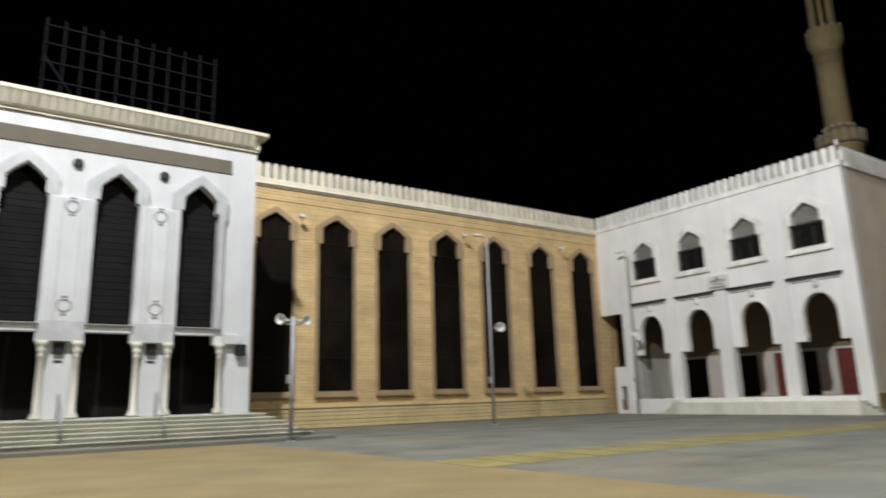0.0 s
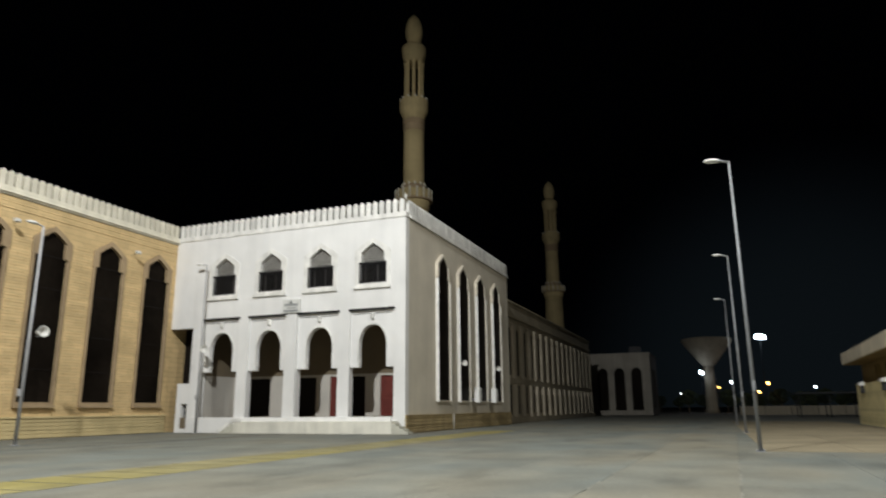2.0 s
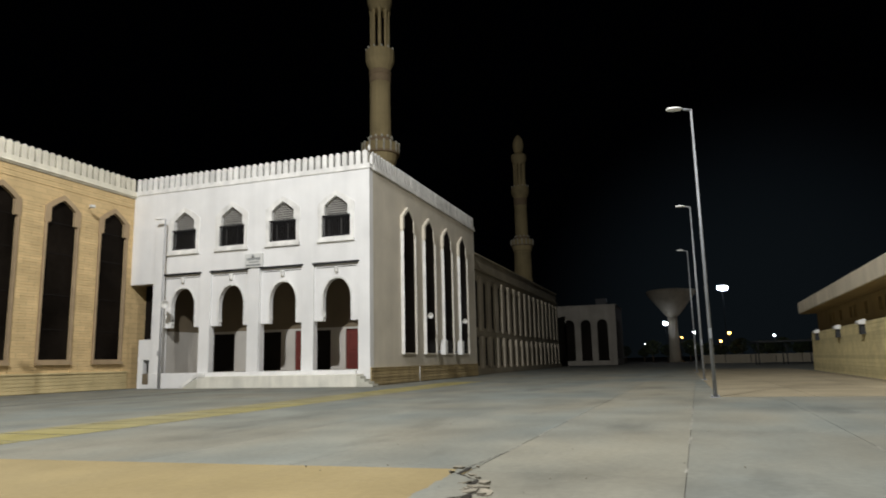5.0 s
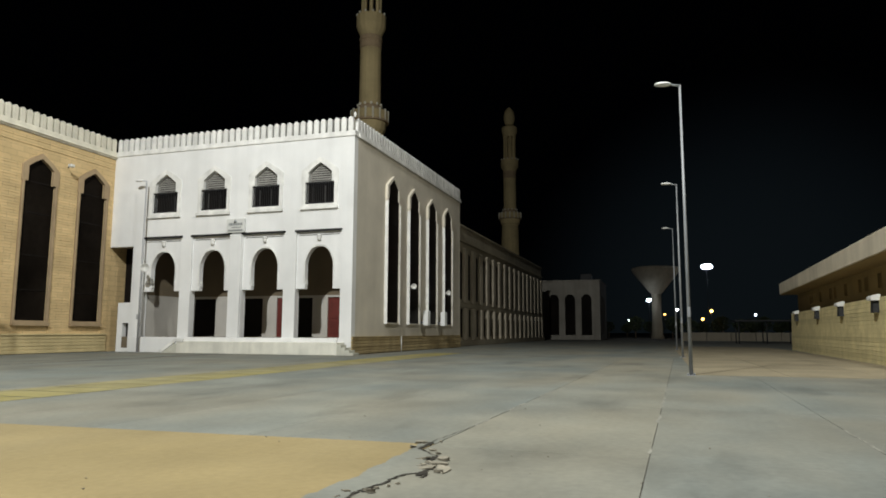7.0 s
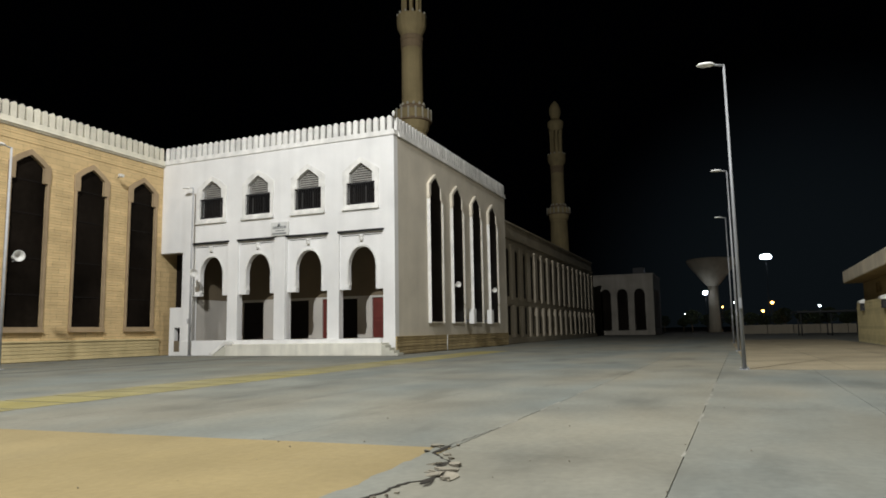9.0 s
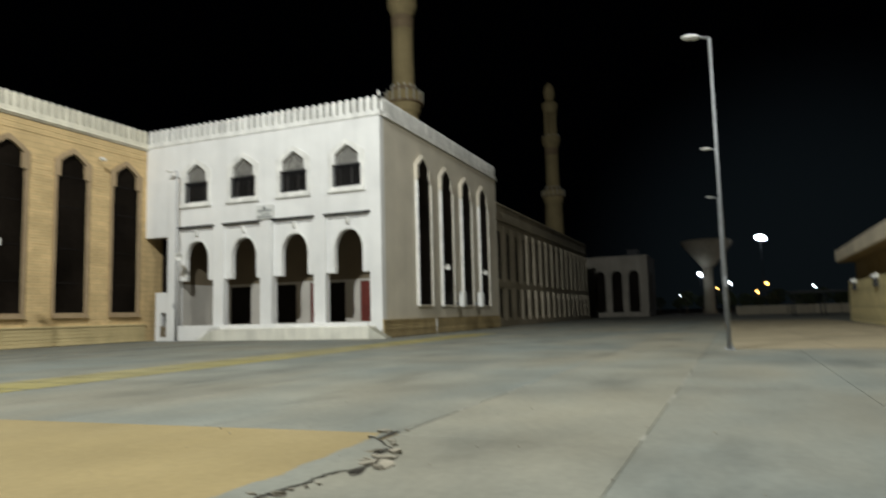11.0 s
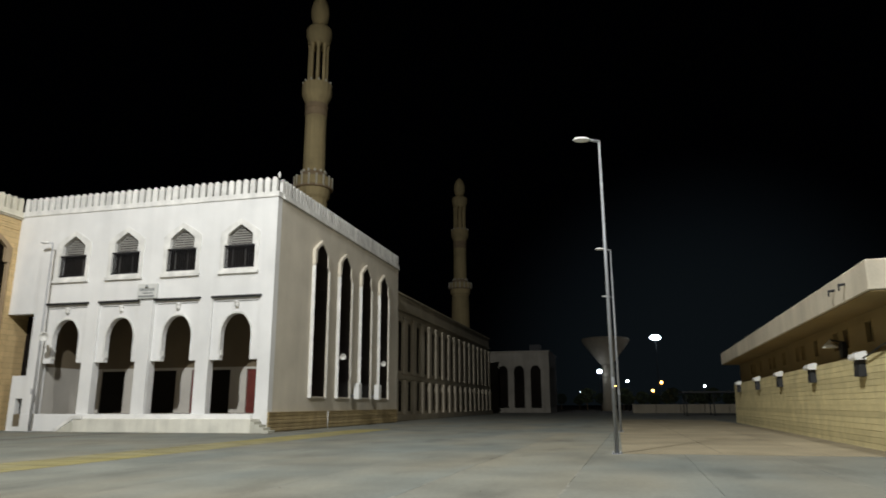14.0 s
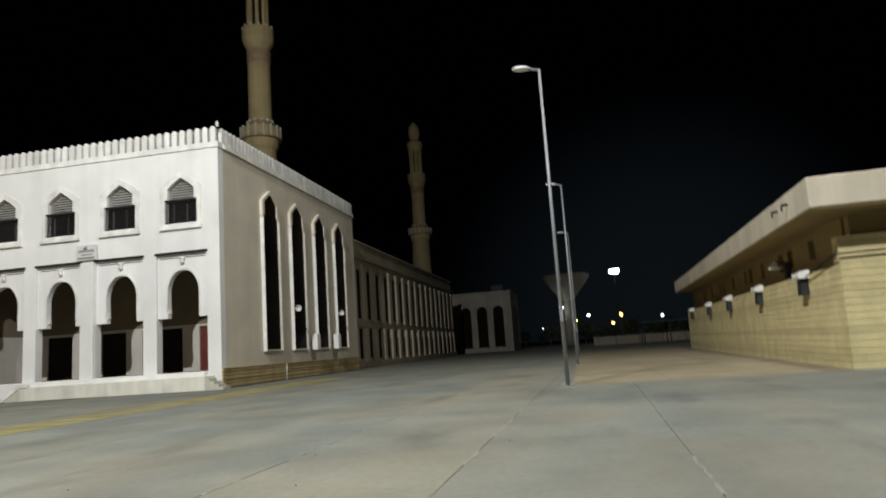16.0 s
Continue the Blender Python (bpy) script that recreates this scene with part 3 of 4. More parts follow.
for k, c in enumerate([19.05, 15.59, 12.13, 8.67, 22.35]):
    wide = 0.80 if k < 4 else 0.42
    pan = part("pilaster_panel", box(bmesh.new(), c - wide + (0 if k < 4 else 0.1), c + wide, PYF - 0.26, PYF - 0.004, 4.16, 10.1 if k < 4 else 4.6, 0.02), PORTAL_WHITE, portal)
    if k < 4:
        part("panel_foot", box(bmesh.new(), c - 0.82, c + 0.82, PYF - 0.30, PYF - 0.262, 4.14, 4.98, 0.015), PORTAL_TRIM, pan, "grey-veined marble block")
        for s in (-0.56, 0.56):
            part("edge_bead", box(bmesh.new(), c + s - 0.02, c + s + 0.02, PYF - 0.285, PYF - 0.26, 5.05, 10.05), PORTAL_TRIM, pan)
        for s in (-0.36, 0.36):
            part("bead", box(bmesh.new(), c + s - 0.03, c + s + 0.03, PYF - 0.30, PYF - 0.26, 5.0, 10.0), PORTAL_TRIM, pan)
        for z in (5.58, 10.06 - 0.35):
            ringed = [[(c + q * math.cos(math.pi * n / 12), z + q * math.sin(math.pi * n / 12)) for n in range(24)] for q in (0.27, 0.22)]
            r = plate(bmesh.new(), ringed[0], [ringed[1]], putp, -0.285, -0.258)
            part("roundel", r, CARVED, pan, "carved grey roundel")
            for dz in (-0.36, 0.36):
                part("carved_bar", box(bmesh.new(), c - 0.13, c + 0.13, PYF - 0.285, PYF - 0.258, z + dz - 0.02, z + dz + 0.02), CARVED, pan)
        lamp = lathe(bmesh.new(), [(0.05, 0), (0.19, 0.03), (0.21, 0.09), (0.15, 0.16)], seg=16)
        bmesh.ops.transform(lamp, matrix=Matrix.Translation((c + 0.08, PYF, 11.68)) @ Matrix.Rotation(radians(90), 4, "X"), verts=lamp.verts)
        solo("wall_lamp", lamp, STEEL_DARK, "round dark unlit wall lamp on white marble", "lamp", "round wall lamps of the portal")
    spots = (c - 0.62, c + 0.62) if k < 4 else (c - 0.46,)
    for x in spots:
        col = lathe(bmesh.new(), [(0.24, 0), (0.24, 0.10), (0.18, 0.14), (0.20, 0.20), (0.118, 0.26), (0.105, 2.38), (0.14, 2.43), (0.11, 2.48), (0.12, 2.58), (0.19, 2.70), (0.14, 2.74), (0.21, 2.86), (0.23, 2.90), (0.23, 3.04)], x, PYF - 0.22, 1.12, 20)
        part("column", col, COLUMN, portal, "slender cream marble column")
    if k < 4:
        part("pier_panel", box(bmesh.new(), c - 0.36, c + 0.36, PYF - 0.03, PYF - 0.002, 1.12, 3.45), PORTAL_WHITE, portal)
        part("pier_lamp", box(bmesh.new(), c - 0.20, c + 0.20, PYF - 0.14, PYF - 0.03, 3.62, 4.10, 0.01), BLACK_IRON, portal, "small dark box fixture")
        part("pier_notice", box(bmesh.new(), c - 0.16, c + 0.16, PYF - 0.05, PYF - 0.03, 3.30, 3.40), BLACK_IRON, portal)
part("inscription_band", plate(bmesh.new(), rect(4.2, 22.16, 12.28, 12.94), [], putp, -0.05, 0.01), TAUPE, portal, "plain taupe band")
pc = bmesh.new()
box(pc, 4, 23.40, PYF - 0.10, PYF + 0.5, 13.58, 13.70)
box(pc, 4, 23.44, PYF - 0.16, PYF + 0.5, 13.70, 14.30)
box(pc, 4, 23.78, PYF - 0.52, PYF + 0.5, 14.30, 14.50, 0.03)
part("cornice", pc, CREAM, portal, "cream fluted cornice")
fl = bmesh.new()
plate(fl, [(0, 0), (-0.08, 0.10), (-0.30, 0.55), (-0.34, 0.62), (0, 0.62)], [], lambda u, v, w: (w, u, v), -0.152, 0.152)
FLUTE = mesh_of(fl, "cornice_flute")
FLUTE.materials.append(CREAM)
for i in range(56):
    piece("cornice_flute", FLUTE, portal, Matrix.Translation((4.3 + i * 0.34, PYF - 0.16, 13.69)))
part("side_wall", box(bmesh.new(), 22.86, 23.36, PYF + 0.5, TY + 4, 0, 13.82), PORTAL_WHITE, portal)
part("side_wall", box(bmesh.new(), 3.6, 4.0, PYF, TY + 4, 0, 13.82), PORTAL_WHITE, portal)
part("roof", box(bmesh.new(), 4, 23.3, PYF + 0.5, TY + 4, 13.5, 13.8), SHADED_WHITE, portal)
solo("wall_speaker", box(bmesh.new(), 22.64, 23.08, PYF - 0.32, PYF - 0.004, 3.66, 4.16, 0.03), BLACK_IRON, "black box loudspeaker on the white portal wall", "loudspeaker")

steps = thing("entrance_steps", (14, 37, 0), "broad flight of pale marble entrance steps", "steps", kind="structure")
for i in range(6):
    back = 46.5 if i == 5 else 40.4
    z0, z1 = 0.15 + 0.158 * i, 0.15 + 0.158 * (i + 1)
    riser = part("stair_step", box(bmesh.new(), 3.6, 25.03 - 0.3 * i, 36.67 + 0.33 * i, back, z0 - 0.002, z1 - 0.045), STEP_STONE, steps)
    part("tread", box(bmesh.new(), 3.6, 25.1 - 0.3 * i, 36.6 + 0.33 * i, back, z1 - 0.043, z1 - 0.003, 0.008), STEP_STONE, riser)
solo("apron", box(bmesh.new(), 2, 25.6, 35.5, 45, -0.1, 0.15, 0.02), CONCRETE, "raised grey concrete apron before the steps", "kerb", kind="structure")
for x in (15.6, 19.05):
    hr = thing("handrail", (x, 37, 0.3), "grey steel handrail on the entrance steps", "handrail", "handrails of the steps")
    part("rail", rod(bmesh.new(), (x, 36.65, 1.15), (x, 38.5, 2.05), 0.035), GALV, hr)
    for y, z in ((36.68, 0.30), (38.4, 1.1)):
        part("post", rod(bmesh.new(), (x, y, z), (x, y, z + 0.92), 0.045), GALV, hr)

bill = thing("roof_hoarding_frame", (18, 43, 13.8), "bare steel hoarding frame, darkened in colour, on the portal roof", "steel frame")
for i in range(11):
    x = 14.1 + i * 0.78
    part("upright", box(bmesh.new(), x - 0.035, x + 0.035, 42.9, 42.97, 13.8, 19.6), DIMMED_STEEL, bill)
for j in range(5):
    z = 15.5 + j * 0.93
    part("crossbar", box(bmesh.new(), 14.0, 22.0, 42.83, 42.9, z - 0.018, z + 0.018), DIMMED_STEEL, bill)
part("brace", rod(bmesh.new(), (14.1, 42.8, 17.6), (16.3, 42.8, 14.6), 0.035), DIMMED_STEEL, bill)

# ======== long low wing beyond, with fins ========
LY, LX0, LX1, LZ = 28.2, 77.5, 134.0, 12.7
long = thing("colonnade_wing", (100, LY, 0), "long low grey-white wing, darkened in colour, with narrow window slots between fins", "building")
PITCH = 3.24
FINS = [81.3 + PITCH * i for i in range(17)]
slots = []
for c in FINS[:-1]:
    m = c + PITCH / 2
    slots += [rect(m - 0.95, m + 0.95, 4.9, 10.1), rect(m - 1.1, m + 1.1, 0.9, 3.9)]
slots.append(rect(78.0, 80.4, 0.9, 10.1))
part("wall", plate(bmesh.new(), rect(LX0, LX1, 0, LZ), slots, on_y(LY), 0, 0.6), WING_DIMMED, long)
# unglazed recess: a near-black sheet supplies its shade
part("entry_recess", box(bmesh.new(), 77.9, 80.5, LY + 0.45, LY + 0.5, 0.8, 10.2), GLASS, long, "near-black sheet standing in for recess shade")
for c in FINS[:-1]:
    m = c + PITCH / 2
    for z0, z1 in ((4.85, 10.15), (0.85, 3.95)):
        part("pane", box(bmesh.new(), m - 1.12, m + 1.12, LY + 0.10, LY + 0.14, z0, z1), GLASS, long)
    part("arch_hood", plate(bmesh.new(), [(m - 0.95, 9.4), (m - 0.95, 10.12), (m + 0.95, 10.12), (m + 0.95, 9.4), (m + 0.7, 9.75), (m, 10.0), (m - 0.7, 9.75)], [], on_y(LY), -0.06, 0.04), WING_DIMMED, long)
for c in FINS:
    part("fin", box(bmesh.new(), c - 0.62, c + 0.62, LY - 0.24, LY - 0.003, 4.55, 10.2, 0.05), FIN_STONE, long)
    part("fin_cap", box(bmesh.new(), c - 0.70, c + 0.70, LY - 0.30, LY - 0.003, 10.2, 10.45, 0.04), FIN_STONE, long)
    part("short_column", box(bmesh.new(), c - 0.46, c + 0.46, LY - 0.34, LY - 0.003, 0.6, 4.0, 0.05), FIN_STONE, long)
part("spandrel_band", box(bmesh.new(), 80.6, LX1, LY - 0.16, LY - 0.002, 4.04, 4.5, 0.02), WING_DIMMED, long)
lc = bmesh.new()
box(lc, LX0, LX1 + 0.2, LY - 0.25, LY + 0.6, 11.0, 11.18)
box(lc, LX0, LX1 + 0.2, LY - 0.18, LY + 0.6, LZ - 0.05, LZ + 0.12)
part("cornice", lc, WING_DIMMED, long)
part("base", box(bmesh.new(), LX0, LX1 + 0.1, LY - 0.5, LY - 0.003, 0, 0.6, 0.03), WING_DIMMED, long)
part("end_wall", box(bmesh.new(), LX1 - 0.5, LX1, LY + 0.6, LY + 25, 0, LZ), WING_DIMMED, long)
part("roof", box(bmesh.new(), LX0, LX1 - 0.5, LY + 0.6, LY + 25, LZ - 0.5, LZ - 0.2), WING_DIMMED, long)

# ======== far arcaded block ========
FX = 150.0
far = thing("far_arcaded_block", (FX, 25, 0), "far grey-white block, darkened in colour, with tall round-headed arches", "building")
FAR_ARCHES = (35.1, 31.7, 28.4, 25.2, 22.0)
fo = [arch_shape(c, 1.0, 0.9, 7.6, 8.9) for c in FAR_ARCHES]
part("front_wall", plate(bmesh.new(), rect(19.4, 50, 0, 11.5), fo, on_x(FX), 0, 0.6), FAR_DIMMED, far)
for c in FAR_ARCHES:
    part("arch_moulding", plate(bmesh.new(), arch_shape(c, 1.2, 0.9, 7.6, 9.15) + arch_shape(c, 1.02, 0.9, 7.6, 8.92)[::-1], [], on_x(FX), -0.12, 0.02), FAR_DIMMED, far)
    # open arch, its dark interior painted on a sheet behind
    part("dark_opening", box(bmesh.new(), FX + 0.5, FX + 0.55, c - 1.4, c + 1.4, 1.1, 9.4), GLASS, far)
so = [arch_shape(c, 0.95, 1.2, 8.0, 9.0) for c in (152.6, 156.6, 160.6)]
part("side_wall", plate(bmesh.new(), rect(FX + 0.6, 166, 0, 11.5), so, on_y(19.4), 0, 0.5), FAR_DIMMED, far)
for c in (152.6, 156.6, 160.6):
    # side arches get the same sheet for interior shade
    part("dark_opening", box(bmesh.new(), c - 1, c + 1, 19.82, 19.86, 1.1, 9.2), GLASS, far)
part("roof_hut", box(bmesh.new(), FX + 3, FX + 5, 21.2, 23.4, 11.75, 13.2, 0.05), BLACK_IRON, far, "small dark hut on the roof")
part("cornice", box(bmesh.new(), FX - 0.2, 166.2, 19.2, 50, 11.5, 11.75, 0.03), FAR_DIMMED, far)

# ======== minarets ========


def minaret(x, y):
    m = thing("minaret", (x, y, 0), "tall slender sand-coloured stone minaret with ringed balconies", "minaret", "minarets of the mosque")
    loc = {"world": False}
    part("base_shaft", lathe(bmesh.new(), [(3.0, 0), (3.0, 14), (2.4, 14.2), (2.1, 30.6)], seg=16, smooth=False), MINARET_STONE, m, **loc)
    part("lower_balcony", lathe(bmesh.new(), [(2.05, 29.8), (2.1, 30.9), (2.4, 31.3), (2.45, 31.8), (2.55, 32.5), (2.85, 32.6), (2.85, 34.1), (2.65, 34.1), (2.65, 33.5), (1.5, 33.5)], seg=16, smooth=False), MINARET_STONE, m, **loc)
    part("balcony_ring", lathe(bmesh.new(), [(2.80, 32.45), (2.92, 32.5), (2.92, 32.75), (2.86, 32.8)], seg=16, smooth=False), BROWN_STONE, m, **loc)
    for i in range(16):
        a = 2 * math.pi * (i + 0.5) / 16
        p = part("balcony_post", lathe(bmesh.new(), [(0.15, -1.5), (0.16, 0.04), (0.19, 0.08), (0.18, 0.18), (0.06, 0.27)], 2.78 * math.cos(a), 2.78 * math.sin(a), 34.1, 8), CREAM, m, **loc)
    part("shaft_foot", lathe(bmesh.new(), [(1.9, 33.4), (1.9, 34.9), (1.75, 35.1), (1.62, 35.2)], seg=16, smooth=False), BROWN_STONE, m, **loc)
    for i in range(12):
        a = 2 * math.pi * i / 12
        part("foot_knob", lathe(bmesh.new(), [(0.12, 0), (0.2, 0.15), (0.2, 0.35), (0.05, 0.5)], 1.78 * math.cos(a), 1.78 * math.sin(a), 34.95, 8), CREAM, m, **loc)
    part("middle_shaft", lathe(bmesh.new(), [(1.62, 33.8), (1.62, 36.0), (1.58, 44.2)], seg=16, smooth=False), MINARET_STONE, m, **loc)
    part("shaft_band", lathe(bmesh.new(), [(1.58, 44.1), (1.68, 44.2), (1.68, 45.0), (1.6, 45.1), (1.62, 45.3), (1.74, 45.4), (1.74, 45.9), (1.6, 46.1)], seg=16, smooth=False), BROWN_STONE, m, **loc)
    part("upper_balcony", lathe(bmesh.new(), [(1.6, 45.9), (1.7, 46.4), (2.1, 47.2), (2.25, 47.7), (2.25, 49.3), (2.05, 49.3), (2.05, 48.8), (1.0, 48.8)], seg=16, smooth=False), MINARET_STONE, m, **loc)
    for i in range(12):
        a = 2 * math.pi * i / 12
        part("upper_knob", lathe(bmesh.new(), [(0.10, 0), (0.17, 0.15), (0.17, 0.3), (0.05, 0.45)], 2.14 * math.cos(a), 2.14 * math.sin(a), 49.28, 8), CREAM, m, **loc)
    part("lantern_core", lathe(bmesh.new(), [(0.35, 48.7), (0.35, 56.3)], seg=12), MINARET_STONE, m, **loc)
    for i in range(8):
        a = 2 * math.pi * (i + 0.5) / 8
        part("lantern_column", lathe(bmesh.new(), [(0.34, 48.7), (0.26, 49.6), (0.24, 55.2), (0.36, 55.8), (0.40, 56.2)], 1.30 * math.cos(a), 1.30 * math.sin(a), 0, 10), MINARET_STONE, m, **loc)
    part("lantern_cap", lathe(bmesh.new(), [(1.62, 55.9), (1.68, 56.6), (1.95, 57.4), (2.0, 58.6), (1.7, 59.0), (1.1, 59.3), (0.8, 59.6)], seg=24), MINARET_STONE, m, **loc)
    part("bulb", lathe(bmesh.new(), [(0.75, 59.4), (1.1, 59.9), (1.38, 60.9), (1.45, 61.8), (1.32, 62.8), (1.0, 63.8), (0.45, 64.5), (0.05, 64.9)], seg=20), MINARET_STONE, m, **loc)
    return m


first = minaret(105.0, 48.9)
copy_thing(first, pose(197, 47.2, 0) @ Matrix.Diagonal((1.1, 1.1, 1, 1)))

# ======== conical water tower ========
tower = thing("water_tower", (200, 9.1, -0.12), "concrete water tower with wide funnel-shaped tank", "water tower")
part("stem", lathe(bmesh.new(), [(1.9, 0), (1.45, 1.0), (1.22, 6), (1.22, 12.4)], seg=20), TOWER, tower, world=False)
part("tank", lathe(bmesh.new(), [(1.22, 11.6), (1.8, 12.1), (5.8, 17.2), (6.05, 17.8), (6.05, 18.4), (5.1, 18.6)], seg=28), TOWER, tower, world=False)
part("rim", lathe(bmesh.new(), [(6.02, 17.7), (6.16, 17.75), (6.16, 18.0), (6.02, 18.05)], seg=28), TOWER, tower, world=False)

# ======== low stone washroom building, turned two degrees ========
RB = Matrix.Translation((39.85, -1.0, 0)) @ Matrix.Rotation(radians(-2.1), 4, "Z")
wash = thing("washroom_building", (0, 0, 0), "low buff stone building with deep flat overhanging roof", "building")
wash.matrix_basis = RB
W = {"world": False}
RL, RD = 39.4, 16.0


def battered(bm, u0, u1, v0, v1, z0, z1, b0, b1):
    """A box whose outer faces lean in: b0 and b1 are the set-backs at its foot and head."""
    lo = [(u0 + b0, v0 - b0), (u1 - b0, v0 - b0), (u1 - b0, v1), (u0 + b0, v1)]
    hi = [(u0 + b1, v0 - b1), (u1 - b1, v0 - b1), (u1 - b1, v1), (u0 + b1, v1)]
    a = [bm.verts.new((*p, z0)) for p in lo]
    c = [bm.verts.new((*p, z1)) for p in hi]
    fs = [bm.faces.new(a), bm.faces.new(c)]
    fs += [bm.faces.new((a[i], a[(i + 1) % 4], c[(i + 1) % 4], c[i])) for i in range(4)]
    bmesh.ops.recalc_face_normals(bm, faces=fs)
    return bm


rise, count = 0.2096, 15
for i in range(count):
    z0 = i * rise
    part("stone_course", battered(bmesh.new(), 0, RL, 0, -RD, z0, z0 + rise - 0.011, 0.006 * i, 0.006 * i + 0.012), BUFF, wash, **W)
part("core_wall", battered(bmesh.new(), 0.07, RL - 0.07, -0.07, -RD + 0.1, 0, count * rise, 0.0, 0.09), BUFF, wash, **W)
for i in range(4):
    z0 = (count + i) * rise
    part("corner_course", battered(bmesh.new(), 0.0, 0.75, 0.0, -RD, z0, z0 + rise - 0.011, 0.09 + 0.006 * i, 0.102 + 0.006 * i), BUFF, wash, **W)
wl = [4.5, 7.4, 8.9, 12.5, 15.2, 16.6, 20.2, 23.4, 24.8, 28.4, 31.2, 32.6]
# upper wall set back and coloured dark where the roof's shadow falls
part("upper_wall", plate(bmesh.new(), rect(1.2, RL - 0.3, count * rise, 4.9), [rect(u - 0.36, u + 0.36, 3.65, 4.4) for u in wl], lambda u, v, w: (u, -0.62 - w, v), 0, 0.25), EAVE_SHADED, wash, **W)
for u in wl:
    g = part("window", plate(bmesh.new(), rect(u - 0.42, u + 0.42, 3.59, 4.46), [rect(u - 0.35, u + 0.35, 3.66, 4.39)], lambda a, v, w: (a, -0.60 - w, v), 0, 0.2), EAVE_SHADED, wash, **W)
    part("pane", box(bmesh.new(), u - 0.38, u + 0.38, -0.80, -0.77, 3.6, 4.44), GLASS, g)
part("end_upper_wall", box(bmesh.new(), 0.75, 1.15, -RD, -0.7, count * rise, 4.9), EAVE_SHADED, wash, **W)
roof = bmesh.new()
box(roof, -0.95, RL - 0.6, -RD, 0.80, 4.74, 5.66, 0.03)
part("roof_slab", roof, FASCIA, wash, "pale concrete roof fascia", **W)
part("soffit", box(bmesh.new(), -0.9, RL - 0.65, -RD, 0.75, 4.70, 4.735), EAVE_SHADED, wash, **W)
for k, u in enumerate((3.75, 10.9, 18.6, 26.3, 35.6)):
    v = thing("wall_vent", (0, 0, 0), "white-hooded dark vent box on a buff stone wall", "vent", "vents of the washroom building")
    v.matrix_basis = RB @ Matrix.Translation((u, -0.06, 2.42)) @ Matrix.Diagonal((0.85, 0.55, 0.85, 1))
    part("box_body", battered(bmesh.new(), -0.34, 0.34, 0.42, -0.1, 0, 0.72, 0.0, 0.06), STEEL_DARK, v, **W)
    hood = bmesh.new()
    plate(hood, [(-0.12, 0.66), (0.55, 0.66), (0.60, 0.74), (0.56, 0.90), (0.10, 1.0), (-0.12, 1.0)], [], lambda a, b, w: (w, a, b), -0.48, 0.48)
    part("hood", hood, LAMP_WHITE, v, "white curved hood", **W)
for u in (1.3, 2.6):
    sp = bmesh.new()
    rod(sp, (u, 0.80, 5.28), (u, 1.0, 5.26), 0.045)
    rod(sp, (u, 0.99, 5.27), (u + 0.01, 0.99, 5.08), 0.03)
    ob = solo("roof_spout", sp, STEEL_DARK, "short dark rain spout on the roof fascia", "spout", "rain spouts of the roof")
    ob.matrix_basis = RB
el = thing("hanging_wall_lamp", (0, 0, 0), "white-capped lamp bracket under the eaves", "lamp")
el.matrix_basis = RB @ Matrix.Translation((7.6, -0.5, 3.4))
part("bracket", rod(bmesh.new(), (0, -0.1, 0.5), (0, 0.45, 0.62), 0.03), STEEL_DARK, el, **W)
part("shade", lathe(bmesh.new(), [(0.30, 0.30), (0.24, 0.42), (0.08, 0.54), (0.03, 0.62)], 0, 0.45, 0, 14), LAMP_WHITE, el, "white enamel shade", **W)
part("gear_box", box(bmesh.new(), -0.2, 0.2, -0.1, 0.1, -0.1, 0.5, 0.02), STEEL_DARK, el, **W)
cab = bmesh.new()
pts = [(-0.03, -3.5, 3.42), (-0.03, -1.2, 3.44), (-0.03, 0.03, 3.42), (1.4, 0.02, 3.28), (2.6, 0.02, 3.10), (3.6, 0.02, 3.0)]
for a, b in zip(pts, pts[1:]):
    rod(cab, a, b, 0.028, seg=8)
ob = solo("wall_cable", cab, BLACK_IRON, "dark sagging cable clipped along the stone wall", "cable")
ob.matrix_basis = RB

# ======== lamps and loudspeakers ========


def street_lamp(x, y, h):
    s = thing("street_lamp", (x, y, 0), "tall galvanised street lamp with a flat white head", "street lamp", "street lamps along the road")
    base = box(bmesh.new(), -0.15, 0.15, -0.15, 0.15, 0, 0.025)
    for a in (-0.11, 0.11):
        for b in (-0.11, 0.11):
            rod(base, (a, b, 0.02), (a, b, 0.09), 0.02, seg=6)
    part("base_plate", base, GALV, s, **W)
    part("pole", rod(bmesh.new(), (0, 0, 0.02), (0, 0, h), 0.068, 0.038, 16), GALV, s, **W)
    part("door_cover", box(bmesh.new(), -0.135, -0.10, -0.05, 0.05, 2.0, 2.35, 0.01), GALV, s, **W)
    part("arm", rod(bmesh.new(), (0, 0, h - 0.04), (-0.08, 0.36, h + 0.03), 0.045, 0.04), GALV, s, **W)
    head = bmesh.new()
    lathe(head, [(0.05, -0.06), (0.26, -0.05), (0.30, 0.0), (0.24, 0.08), (0.08, 0.12)], seg=16)
    bmesh.ops.transform(head, matrix=Matrix.Translation((-0.13, 0.58, h + 0.03)) @ Matrix.Rotation(math.atan2(1, -0.24), 4, "Z") @ Matrix.Diagonal((1.05, 0.6, 0.7, 1)), verts=head.verts)
    part("lamp_head", head, LAMP_WHITE, s, "flat white lamp head", **W)
    return s


sl = street_lamp(39.62, 7.23, 10.4)
for x, y in ((57.1, 7.0), (75.6, 6.95)):
    copy_thing(sl, pose(x, y, 0))


